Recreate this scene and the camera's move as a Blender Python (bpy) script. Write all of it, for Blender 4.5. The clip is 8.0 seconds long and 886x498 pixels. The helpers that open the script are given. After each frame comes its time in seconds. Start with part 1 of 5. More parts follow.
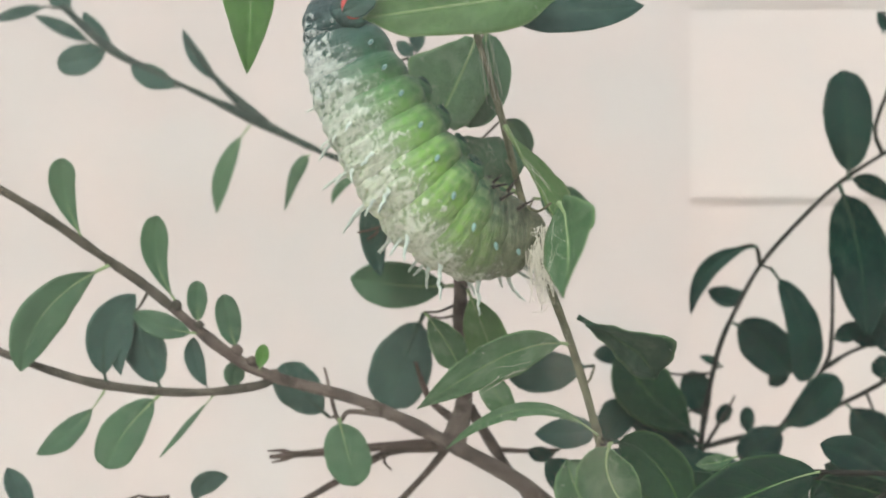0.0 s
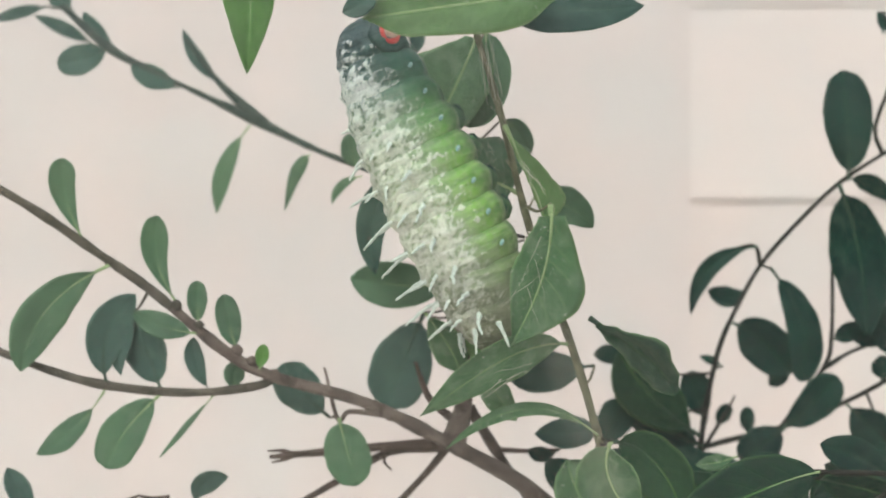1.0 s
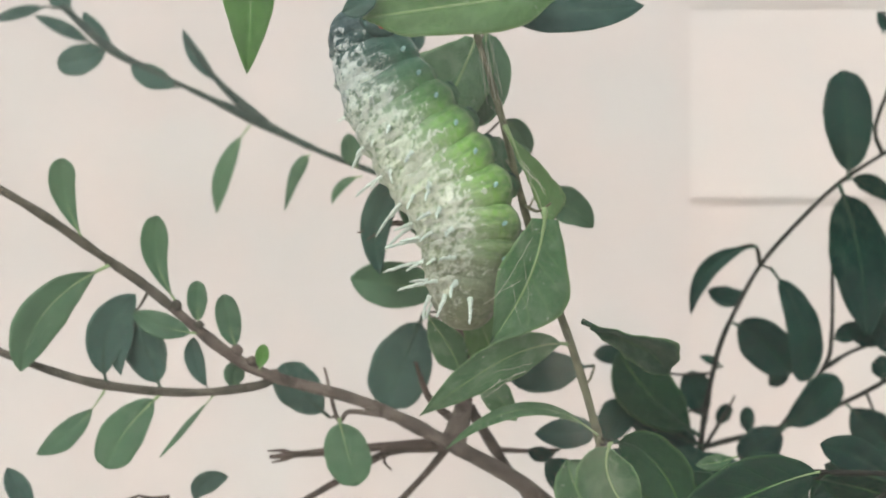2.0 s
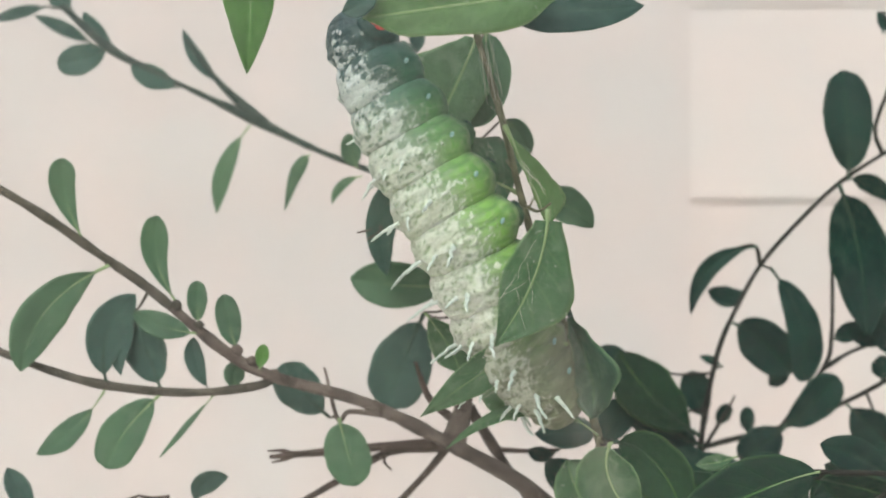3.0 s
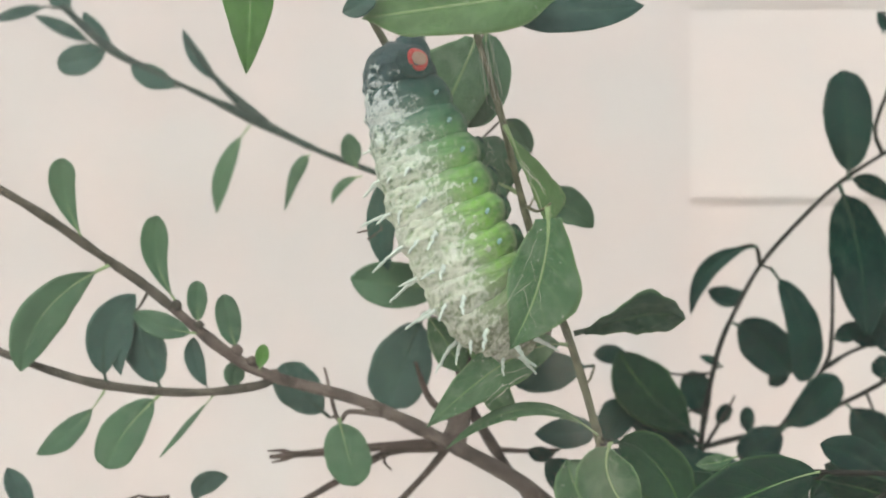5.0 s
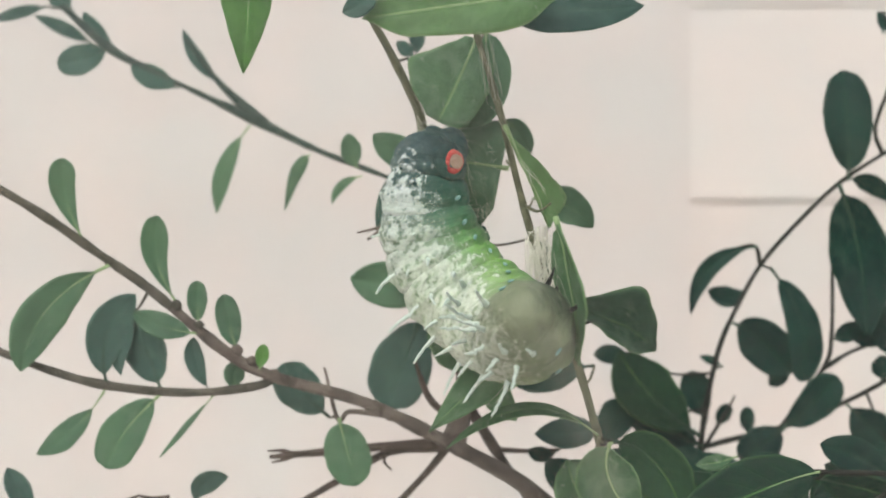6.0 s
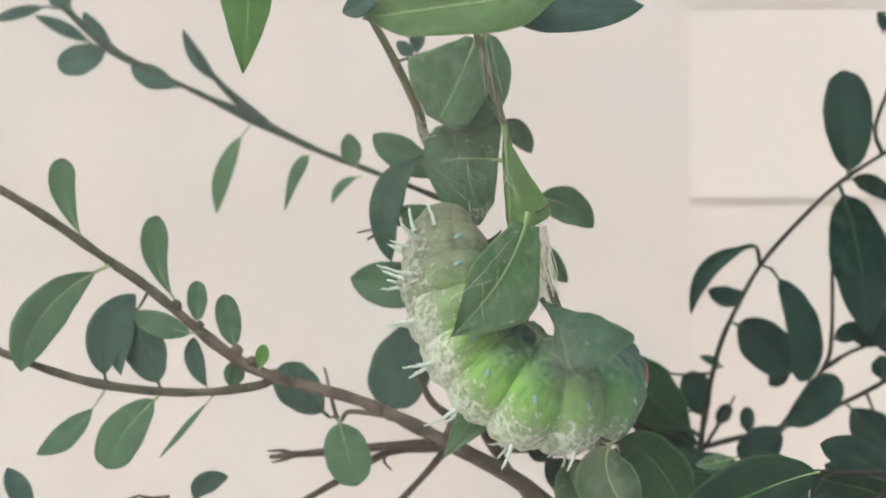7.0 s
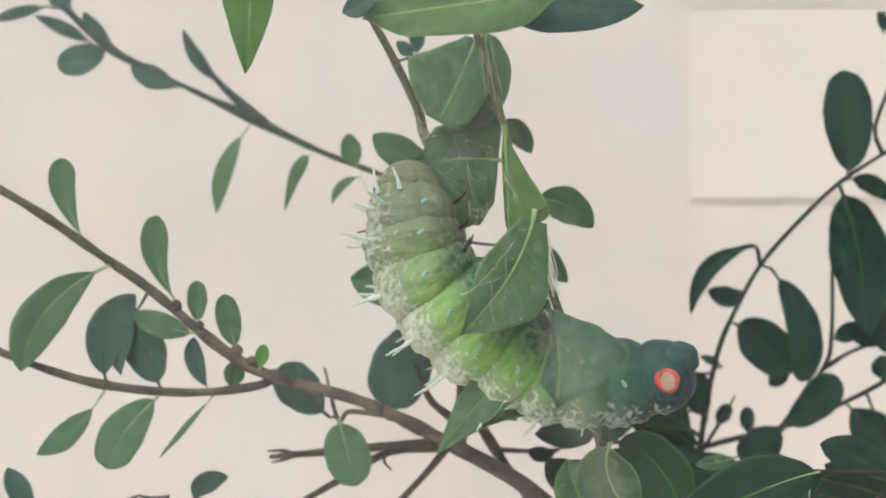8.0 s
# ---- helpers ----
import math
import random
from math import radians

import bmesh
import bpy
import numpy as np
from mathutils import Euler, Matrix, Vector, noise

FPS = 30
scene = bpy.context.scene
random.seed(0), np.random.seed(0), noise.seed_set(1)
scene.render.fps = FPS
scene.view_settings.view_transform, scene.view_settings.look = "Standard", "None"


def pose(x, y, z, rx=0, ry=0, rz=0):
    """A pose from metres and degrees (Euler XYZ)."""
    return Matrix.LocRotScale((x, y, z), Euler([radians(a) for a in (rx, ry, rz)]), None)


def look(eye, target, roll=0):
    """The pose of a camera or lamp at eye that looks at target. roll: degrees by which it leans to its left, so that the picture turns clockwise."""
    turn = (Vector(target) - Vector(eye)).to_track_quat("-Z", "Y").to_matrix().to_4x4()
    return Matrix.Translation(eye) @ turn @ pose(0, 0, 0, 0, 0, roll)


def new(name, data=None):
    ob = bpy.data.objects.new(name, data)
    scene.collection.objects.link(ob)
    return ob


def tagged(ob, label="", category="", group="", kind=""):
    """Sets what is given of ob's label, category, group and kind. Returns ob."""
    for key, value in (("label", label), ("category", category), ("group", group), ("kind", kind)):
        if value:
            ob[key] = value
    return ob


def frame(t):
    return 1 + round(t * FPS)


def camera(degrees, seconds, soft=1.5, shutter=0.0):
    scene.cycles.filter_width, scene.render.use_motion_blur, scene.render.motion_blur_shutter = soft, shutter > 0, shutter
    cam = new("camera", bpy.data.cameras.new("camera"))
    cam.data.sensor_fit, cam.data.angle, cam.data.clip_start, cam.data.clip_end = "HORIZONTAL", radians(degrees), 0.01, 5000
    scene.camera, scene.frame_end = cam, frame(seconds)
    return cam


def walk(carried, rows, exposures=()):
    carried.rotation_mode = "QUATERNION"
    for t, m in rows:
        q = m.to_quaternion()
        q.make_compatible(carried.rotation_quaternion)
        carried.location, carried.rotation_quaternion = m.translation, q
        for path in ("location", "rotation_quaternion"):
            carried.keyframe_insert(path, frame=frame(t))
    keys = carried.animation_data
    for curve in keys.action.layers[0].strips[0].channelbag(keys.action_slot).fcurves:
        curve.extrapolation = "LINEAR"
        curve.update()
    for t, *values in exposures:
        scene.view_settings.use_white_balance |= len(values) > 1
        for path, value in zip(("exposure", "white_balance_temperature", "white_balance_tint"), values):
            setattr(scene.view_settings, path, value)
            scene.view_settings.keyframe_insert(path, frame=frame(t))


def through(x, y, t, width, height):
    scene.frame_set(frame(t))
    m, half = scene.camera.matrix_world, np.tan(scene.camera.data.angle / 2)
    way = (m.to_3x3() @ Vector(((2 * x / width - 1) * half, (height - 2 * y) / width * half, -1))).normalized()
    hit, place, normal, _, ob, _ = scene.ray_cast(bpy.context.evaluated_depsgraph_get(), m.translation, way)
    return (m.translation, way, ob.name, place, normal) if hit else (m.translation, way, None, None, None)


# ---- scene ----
cam = camera(40, 8.0, soft=1.8)
cam.data.dof.use_dof, cam.data.dof.focus_distance, cam.data.dof.aperture_fstop = True, 0.262, 9.5
EYE = (0.0, -0.2693, 0.120)
STILL = look(EYE, (0.0, 0.0, 0.120))
walk(cam, [(0.0, STILL), (8.0, STILL)], exposures=[(0.0, 0.06, 6500, 10), (8.0, 0.06, 6500, 10)])

# ---- light: bright overcast day, softest from above the camera ----
world = bpy.data.worlds.new("sky")
scene.world = world
world.use_nodes = True
wn = world.node_tree
wn.nodes.clear()
sky = wn.nodes.new("ShaderNodeTexSky")
sky.sky_type, sky.sun_disc = "NISHITA", False
sky.sun_elevation, sky.sun_rotation = radians(48), radians(200)
sky.air_density, sky.dust_density, sky.ozone_density = 1.0, 4.0, 0.6
bg = wn.nodes.new("ShaderNodeBackground")
bg.inputs["Strength"].default_value = 0.13
wo = wn.nodes.new("ShaderNodeOutputWorld")
wn.links.new(sky.outputs[0], bg.inputs[0])
wn.links.new(bg.outputs[0], wo.inputs[0])
sun = new("sun", bpy.data.lights.new("sun", "SUN"))
sun.data.energy, sun.data.angle, sun.data.color = 1.3, radians(30), (1.0, 0.96, 0.91)
sun.matrix_world = look((-0.35, -0.70, 0.95), (0.0, 0.0, 0.0))


# ---- materials ----
class Nodes:
    """Short hand for building one node material."""

    def __init__(self, name):
        self.mat = bpy.data.materials.new(name)
        self.mat.use_nodes = True
        self.tree = self.mat.node_tree
        self.tree.nodes.clear()
        self.out = self.add("ShaderNodeOutputMaterial")

    def add(self, kind, **settings):
        node = self.tree.nodes.new(kind)
        for key, value in settings.items():
            if key in node.inputs:
                node.inputs[key].default_value = value
        return node

    def link(self, a, b):
        self.tree.links.new(a, b)

    def math(self, op, a, b=None, c=None):
        node = self.tree.nodes.new("ShaderNodeMath")
        node.operation = op
        for k, v in enumerate((a, b, c)):
            if v is None:
                continue
            if isinstance(v, (int, float)):
                node.inputs[k].default_value = v
            else:
                self.link(v, node.inputs[k])
        return node.outputs[0]

    def ramp(self, fac, lo, hi, a=0.0, b=1.0):
        node = self.tree.nodes.new("ShaderNodeMapRange")
        node.interpolation_type = "SMOOTHSTEP"
        self.link(fac, node.inputs[0])
        for k, v in zip((1, 2, 3, 4), (lo, hi, a, b)):
            node.inputs[k].default_value = v
        return node.outputs[0]

    def mix(self, fac, a, b):
        node = self.tree.nodes.new("ShaderNodeMix")
        node.data_type = "RGBA"
        for k, v in ((0, fac), (6, a), (7, b)):
            if isinstance(v, (int, float)):
                node.inputs[k].default_value = v
            elif isinstance(v, tuple):
                node.inputs[k].default_value = (*v, 1.0)
            else:
                self.link(v, node.inputs[k])
        return node.outputs[2]

    def noise(self, coord, scale, detail=3.0, rough=0.6):
        node = self.add("ShaderNodeTexNoise", Scale=scale, Detail=detail, Roughness=rough)
        self.link(coord, node.inputs["Vector"])
        return node.outputs["Fac"]

    def bump(self, height, strength, distance):
        node = self.add("ShaderNodeBump", Strength=strength, Distance=distance)
        self.link(height, node.inputs["Height"])
        return node.outputs[0]


def leaf_material(name, dark, light, vein, gloss=0.42, through=0.25, dust=0.0):
    n = Nodes(name)
    uv = n.add("ShaderNodeUVMap")
    ob = n.add("ShaderNodeTexCoord")
    info = n.add("ShaderNodeObjectInfo")
    split = n.add("ShaderNodeSeparateXYZ")
    n.link(uv.outputs[0], split.inputs[0])
    along, across = split.outputs[0], n.math("ABSOLUTE", n.math("SUBTRACT", split.outputs[1], 0.5))
    big = n.noise(ob.outputs["Object"], 90.0, 3.0)
    fine = n.noise(ob.outputs["Object"], 900.0, 3.0)
    tone = n.math("ADD", n.math("MULTIPLY", big, 0.75), n.math("MULTIPLY", info.outputs["Random"], 0.35))
    col = n.mix(n.ramp(tone, 0.3, 0.85), dark, light)
    patch = n.ramp(n.noise(ob.outputs["Object"], 320.0, 4.0, 0.7), 0.42, 0.72)
    col = n.mix(n.math("MULTIPLY", patch, 0.35), col, tuple(v * 1.35 for v in light))
    mottle = n.noise(ob.outputs["Object"], 1500.0, 4.0, 0.7)
    col = n.mix(n.ramp(mottle, 0.62, 0.40, 0.0, 0.20), col, tuple(v * 0.55 for v in dark))
    rim = n.ramp(across, 0.44, 0.50)
    col = n.mix(n.math("MULTIPLY", rim, 0.45), col, vein)
    # side veins sweep forward from the midrib
    phase = n.math("ADD", n.math("SUBTRACT", along, n.math("MULTIPLY", across, 0.42)), n.math("MULTIPLY", big, 0.06))
    saw = n.math("ABSOLUTE", n.math("SUBTRACT", n.math("FRACT", n.math("MULTIPLY", phase, 7.0)), 0.5))
    side = n.math("MULTIPLY", n.ramp(saw, 0.0, 0.05, 1.0, 0.0), n.ramp(across, 0.30, 0.48, 1.0, 0.0))
    mid = n.ramp(across, 0.006, 0.022, 1.0, 0.0)
    veins = n.math("MAXIMUM", mid, n.math("MULTIPLY", side, 0.36))
    col = n.mix(veins, col, vein)
    if dust:
        speck = n.ramp(n.noise(ob.outputs["Object"], 1100.0, 2.0), 0.66, 0.74)
        cloud = n.ramp(n.noise(ob.outputs["Object"], 160.0, 4.0), 0.45, 0.75)
        col = n.mix(n.math("MULTIPLY", n.math("MAXIMUM", speck, n.math("MULTIPLY", cloud, 0.18)), dust), col, (0.50, 0.56, 0.50))
    skin = n.add("ShaderNodeBsdfPrincipled", Roughness=gloss)
    skin.inputs["Specular IOR Level"].default_value = 0.12 if dark[1] < 0.05 else 0.25
    n.link(col, skin.inputs["Base Color"])
    n.link(n.ramp(fine, 0.2, 0.8, gloss - 0.08, gloss + 0.14), skin.inputs["Roughness"])
    relief = n.math("ADD", n.math("MULTIPLY", fine, 0.4), n.math("MULTIPLY", veins, -0.8))
    n.link(n.bump(relief, 0.35, 0.0004), skin.inputs["Normal"])
    glow = n.add("ShaderNodeBsdfTranslucent")
    n.link(n.mix(0.35, col, light), glow.inputs[0])
    both = n.add("ShaderNodeMixShader", Fac=through)
    n.link(skin.outputs[0], both.inputs[1])
    n.link(glow.outputs[0], both.inputs[2])
    n.link(both.outputs[0], n.out.inputs[0])
    return n.mat


def plain_material(name, a, b, scale, gloss=0.7, relief=0.3, depth=0.0006):
    n = Nodes(name)
    ob = n.add("ShaderNodeTexCoord")
    big = n.noise(ob.outputs["Object"], scale, 5.0)
    fine = n.noise(ob.outputs["Object"], scale * 9.0, 3.0)
    col = n.mix(n.ramp(n.math("ADD", n.math("MULTIPLY", big, 0.7), n.math("MULTIPLY", fine, 0.3)), 0.32, 0.68), a, b)
    skin = n.add("ShaderNodeBsdfPrincipled", Roughness=gloss)
    skin.inputs["Specular IOR Level"].default_value = 0.25
    n.link(col, skin.inputs["Base Color"])
    n.link(n.bump(n.math("ADD", big, n.math("MULTIPLY", fine, 0.5)), relief, depth), skin.inputs["Normal"])
    n.link(skin.outputs[0], n.out.inputs[0])
    return n.mat


def larva_material(name, rear, front, gloss=0.50):
    """Skin of the larva: dull belly, green flank, and crusts of white wax that thin out down the sides. Local x points to the back, z to the head;
    the mesh carries how thick the wax lies. rear, front: colours of belly, flank, back and wax, and how much of the back is white, at the ring's two ends."""
    n = Nodes(name)
    ob = n.add("ShaderNodeTexCoord")
    split = n.add("ShaderNodeSeparateXYZ")
    n.link(ob.outputs["Object"], split.inputs[0])
    thick = n.add("ShaderNodeAttribute")
    thick.attribute_name = "wax"
    crusts = thick.outputs["Fac"]
    height = n.math("MULTIPLY", split.outputs[0], 1000.0 / 11.5)
    big = n.noise(ob.outputs["Object"], 150.0, 3.0)
    mid = n.noise(ob.outputs["Object"], 620.0, 4.0, 0.65)
    fine = n.noise(ob.outputs["Object"], 2100.0, 3.0)
    grain = n.noise(ob.outputs["Object"], 1350.0, 5.0, 0.75)
    squeeze = n.add("ShaderNodeMapping")
    squeeze.inputs["Scale"].default_value = (0.35, 0.35, 1.6)
    n.link(ob.outputs["Object"], squeeze.inputs[0])
    crease = n.noise(squeeze.outputs[0], 420.0, 3.0, 0.6)
    pos = n.math("ADD", split.outputs[2], n.math("MULTIPLY", n.math("SUBTRACT", mid, 0.5), 0.006))
    go = n.ramp(pos, -0.0042, 0.0042)
    belly, flank, back, powder = (n.mix(go, p, q) for p, q in zip(rear[:4], front[:4]))
    streak = 0.40 if rear[4] < 0.1 else 0.0
    cover = n.math("ADD", rear[4], n.math("MULTIPLY", go, front[4] - rear[4]))
    where = n.math("ADD", height, n.math("MULTIPLY", n.math("SUBTRACT", big, 0.5), 0.9))
    # skin from belly over flank to back, blotched; wrinkle grooves get painted shade
    col = n.mix(n.ramp(where, -0.95, -0.15), belly, flank)
    col = n.mix(n.math("MULTIPLY", n.ramp(mid, 0.40, 0.66), 0.50), col, back)
    col = n.mix(n.math("MULTIPLY", n.ramp(crease, 0.52, 0.36), 0.35), col, belly)
    col = n.mix(n.ramp(where, 0.10, 0.80), col, back)
    dim = n.mix(0.55, back, belly)
    col = n.mix(n.math("MULTIPLY", n.ramp(grain, 0.60, 0.40), n.ramp(where, 0.0, 0.6, 0.0, 0.75)), col, dim)
    # wax: a thin bloom, and ragged crusts
    level = n.math("ADD", n.ramp(where, -0.55, 0.85, -1.55, 0.0), n.math("ADD", cover, 0.06))
    level = n.math("ADD", level, n.ramp(where, 0.55, 0.90, 0.0, streak))
    rough = n.math("ADD", n.math("MULTIPLY", n.math("SUBTRACT", grain, 0.5), 1.5), n.math("MULTIPLY", n.math("SUBTRACT", mid, 0.5), 1.3))
    wax = n.ramp(n.math("ADD", level, n.math("ADD", n.math("MULTIPLY", crusts, 1.15), rough)), -0.26, 0.50)
    # small pits in the wax
    dots = n.add("ShaderNodeTexVoronoi", Scale=560.0)
    n.link(ob.outputs["Object"], dots.inputs["Vector"])
    pits = n.math("MULTIPLY", n.ramp(n.math("ADD", dots.outputs["Distance"], n.math("MULTIPLY", grain, 0.35)), 0.34, 0.54, 1.0, 0.0), n.ramp(crease, 0.38, 0.56))
    wax = n.math("MULTIPLY", wax, n.math("SUBTRACT", 1.0, n.math("MULTIPLY", pits, 0.50)))
    tint = n.mix(n.ramp(fine, 0.30, 0.70), n.mix(0.16, powder, back), powder)
    bloom = n.math("MULTIPLY", n.ramp(where, -0.20, 0.75), n.math("MULTIPLY", n.math("MAXIMUM", cover, 0.0), 0.95))
    col = n.mix(bloom, col, tint)
    col = n.mix(n.math("MULTIPLY", pits, n.ramp(where, 0.0, 0.5, 0.0, 0.35)), col, dim)
    col = n.mix(n.math("MULTIPLY", wax, 0.86), col, tint)
    skin = n.add("ShaderNodeBsdfPrincipled", Roughness=gloss)
    skin.inputs["Subsurface Weight"].default_value = 0.18
    skin.inputs["Subsurface Radius"].default_value = (0.7, 1.0, 0.45)
    skin.inputs["Subsurface Scale"].default_value = 0.0009
    skin.inputs["Specular IOR Level"].default_value = 0.28
    n.link(col, skin.inputs["Base Color"])
    n.link(n.math("ADD", n.math("MULTIPLY", wax, 0.38), n.ramp(fine, 0.2, 0.8, gloss - 0.10, gloss + 0.12)), skin.inputs["Roughness"])
    relief = n.math("ADD", n.math("MULTIPLY", wax, 0.55), n.math("ADD", n.math("MULTIPLY", mid, 0.75), n.math("ADD", n.math("MULTIPLY", crease, 1.9), n.math("MULTIPLY", fine, 0.16))))
    n.link(n.bump(relief, 0.6, 0.0006), skin.inputs["Normal"])
    n.link(skin.outputs[0], n.out.inputs[0])
    return n.mat


M_BRIGHT = leaf_material("leaf_bright", (0.060, 0.170, 0.038), (0.108, 0.285, 0.060), (0.20, 0.40, 0.13), 0.48, 0.35, 0.25)
M_PALE = leaf_material("leaf_pale", (0.096, 0.202, 0.078), (0.150, 0.300, 0.116), (0.30, 0.45, 0.20), 0.55, 0.30, 0.60)
M_FRESH = leaf_material("leaf_fresh", (0.048, 0.116, 0.060), (0.080, 0.180, 0.088), (0.24, 0.40, 0.17), 0.55, 0.28, 0.75)
M_SOFT = leaf_material("leaf_soft", (0.076, 0.168, 0.094), (0.116, 0.242, 0.124), (0.21, 0.36, 0.15), 0.58, 0.28, 0.95)
M_MID = leaf_material("leaf_mid", (0.060, 0.136, 0.084), (0.096, 0.204, 0.116), (0.12, 0.24, 0.13), 0.55, 0.25, 0.25)
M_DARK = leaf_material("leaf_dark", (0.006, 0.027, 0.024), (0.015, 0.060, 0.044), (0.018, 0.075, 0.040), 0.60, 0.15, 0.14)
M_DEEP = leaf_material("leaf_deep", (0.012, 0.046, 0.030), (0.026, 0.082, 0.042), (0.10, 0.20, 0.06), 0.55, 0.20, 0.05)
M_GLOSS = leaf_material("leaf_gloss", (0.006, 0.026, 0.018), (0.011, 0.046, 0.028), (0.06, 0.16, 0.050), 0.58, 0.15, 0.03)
M_TEAL = leaf_material("leaf_teal", (0.038, 0.094, 0.081), (0.065, 0.141, 0.114), (0.068, 0.152, 0.117), 0.55, 0.18, 0.15)
M_UNDER = leaf_material("leaf_underside", (0.046, 0.112, 0.070), (0.078, 0.172, 0.102), (0.10, 0.17, 0.10), 0.62, 0.12, 0.20)
M_BLUE = leaf_material("leaf_bluegreen", (0.020, 0.068, 0.056), (0.036, 0.105, 0.082), (0.07, 0.15, 0.11), 0.55, 0.18, 0.25)
M_COOL = leaf_material("leaf_cool", (0.038, 0.098, 0.066), (0.064, 0.146, 0.092), (0.17, 0.30, 0.14), 0.55, 0.25, 0.65)
M_BARK = plain_material("bark", (0.052, 0.046, 0.040), (0.176, 0.150, 0.132), 190.0, 0.9, 1.0, 0.0014)
M_GREYTWIG = plain_material("grey_bark", (0.046, 0.048, 0.038), (0.104, 0.100, 0.082), 240.0, 0.85, 0.8)
M_TWIG = plain_material("green_twig", (0.080, 0.095, 0.058), (0.185, 0.195, 0.125), 330.0, 0.7, 0.5)
M_TEALTWIG = plain_material("teal_twig", (0.022, 0.044, 0.038), (0.058, 0.088, 0.074), 330.0, 0.8, 0.5)
M_DEAD = plain_material("dead_bark", (0.032, 0.027, 0.023), (0.100, 0.080, 0.068), 260.0, 0.9, 0.8)
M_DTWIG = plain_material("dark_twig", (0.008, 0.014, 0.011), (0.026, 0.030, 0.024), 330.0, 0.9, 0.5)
M_RIB = plain_material("midrib", (0.18, 0.29, 0.13), (0.28, 0.40, 0.21), 300.0, 0.5, 0.2)
M_RIBD = plain_material("dark_midrib", (0.018, 0.050, 0.034), (0.036, 0.080, 0.050), 300.0, 0.5, 0.2)
M_WALL = plain_material("painted_board", (0.594, 0.582, 0.566), (0.626, 0.614, 0.598), 14.0, 0.75, 0.15, 0.0008)
M_WALLR = plain_material("white_siding", (0.655, 0.643, 0.622), (0.687, 0.675, 0.653), 14.0, 0.7, 0.15, 0.0008)
# for the lowest board: shade low on the wall, put into its colour
M_WALLP = plain_material("shaded_siding", (0.622, 0.600, 0.578), (0.655, 0.632, 0.608), 14.0, 0.7, 0.15, 0.0008)
for wall_mat in (M_WALL, M_WALLR, M_WALLP):
    # slow drift between a pinker and a greyer white
    tree = wall_mat.node_tree
    skin_node = next(q for q in tree.nodes if q.bl_idname == "ShaderNodeBsdfPrincipled")
    was = skin_node.inputs["Base Color"].links[0].from_socket
    coord = next(q for q in tree.nodes if q.bl_idname == "ShaderNodeTexCoord")
    drift = tree.nodes.new("ShaderNodeTexNoise")
    drift.inputs["Scale"].default_value, drift.inputs["Detail"].default_value = 26.0, 5.0
    tree.links.new(coord.outputs["Object"], drift.inputs["Vector"])
    spread = tree.nodes.new("ShaderNodeValToRGB")
    spread.color_ramp.elements[0].position, spread.color_ramp.elements[1].position = 0.35, 0.65
    spread.color_ramp.elements[0].color, spread.color_ramp.elements[1].color = (1.03, 0.985, 0.975, 1), (0.965, 0.985, 0.99, 1)
    tree.links.new(drift.outputs["Fac"], spread.inputs[0])
    blend = tree.nodes.new("ShaderNodeMix")
    blend.data_type, blend.blend_type = "RGBA", "MULTIPLY"
    blend.inputs[0].default_value = 1.0
    tree.links.new(was, blend.inputs[6])
    tree.links.new(spread.outputs[0], blend.inputs[7])
    tree.links.new(blend.outputs[2], skin_node.inputs["Base Color"])
M_FLOOR = plain_material("floor_board", (0.50, 0.44, 0.40), (0.60, 0.54, 0.49), 30.0, 0.8, 0.2)
M_SILK = plain_material("silk", (0.66, 0.68, 0.58), (0.80, 0.81, 0.72), 500.0, 0.5, 0.1)
M_SCOLUS = plain_material("wax_scolus", (0.42, 0.54, 0.49), (0.58, 0.68, 0.62), 900.0, 0.8, 0.5)
M_SPIRACLE = plain_material("spiracle_blue", (0.17, 0.34, 0.33), (0.28, 0.47, 0.45), 900.0, 0.5, 0.2)
M_RED = plain_material("ring_red", (0.44, 0.060, 0.060), (0.60, 0.120, 0.105), 900.0, 0.5, 0.2)
M_PROLEG = plain_material("larva_proleg", (0.030, 0.095, 0.060), (0.075, 0.180, 0.080), 420.0, 0.7, 0.5)
M_FOOT = plain_material("larva_foot", (0.016, 0.050, 0.042), (0.034, 0.090, 0.066), 500.0, 0.75, 0.5)
M_PAD = plain_material("ring_pad", (0.30, 0.21, 0.16), (0.42, 0.31, 0.25), 900.0, 0.5, 0.2)
M_HOOK = plain_material("dark_horn", (0.015, 0.017, 0.016), (0.040, 0.042, 0.040), 900.0, 0.4, 0.2)


# ---- building helpers ----
def mm(p):
    return Vector(p) * 0.001


def mesh_of(name, bm, material, smooth=True):
    me = bpy.data.meshes.new(name)
    bm.to_mesh(me)
    bm.free()
    me.materials.append(material)
    if smooth:
        me.shade_smooth()
    return me


def part(name, bm, material, parent, label="", smooth=True):
    ob = new(name, mesh_of(name, bm, material, smooth))
    ob.parent = parent
    return tagged(ob, label)


def block(x0, x1, y0, y1, z0, z1, bevel=0.0):
    bm = bmesh.new()
    bmesh.ops.create_cube(bm, size=1.0)
    for v in bm.verts:
        v.co = Vector(((x0 + x1) / 2 + v.co.x * (x1 - x0), (y0 + y1) / 2 + v.co.y * (y1 - y0), (z0 + z1) / 2 + v.co.z * (z1 - z0)))
    if bevel:
        bmesh.ops.bevel(bm, geom=bm.edges[:], offset=bevel, segments=2, affect="EDGES")
    return bm


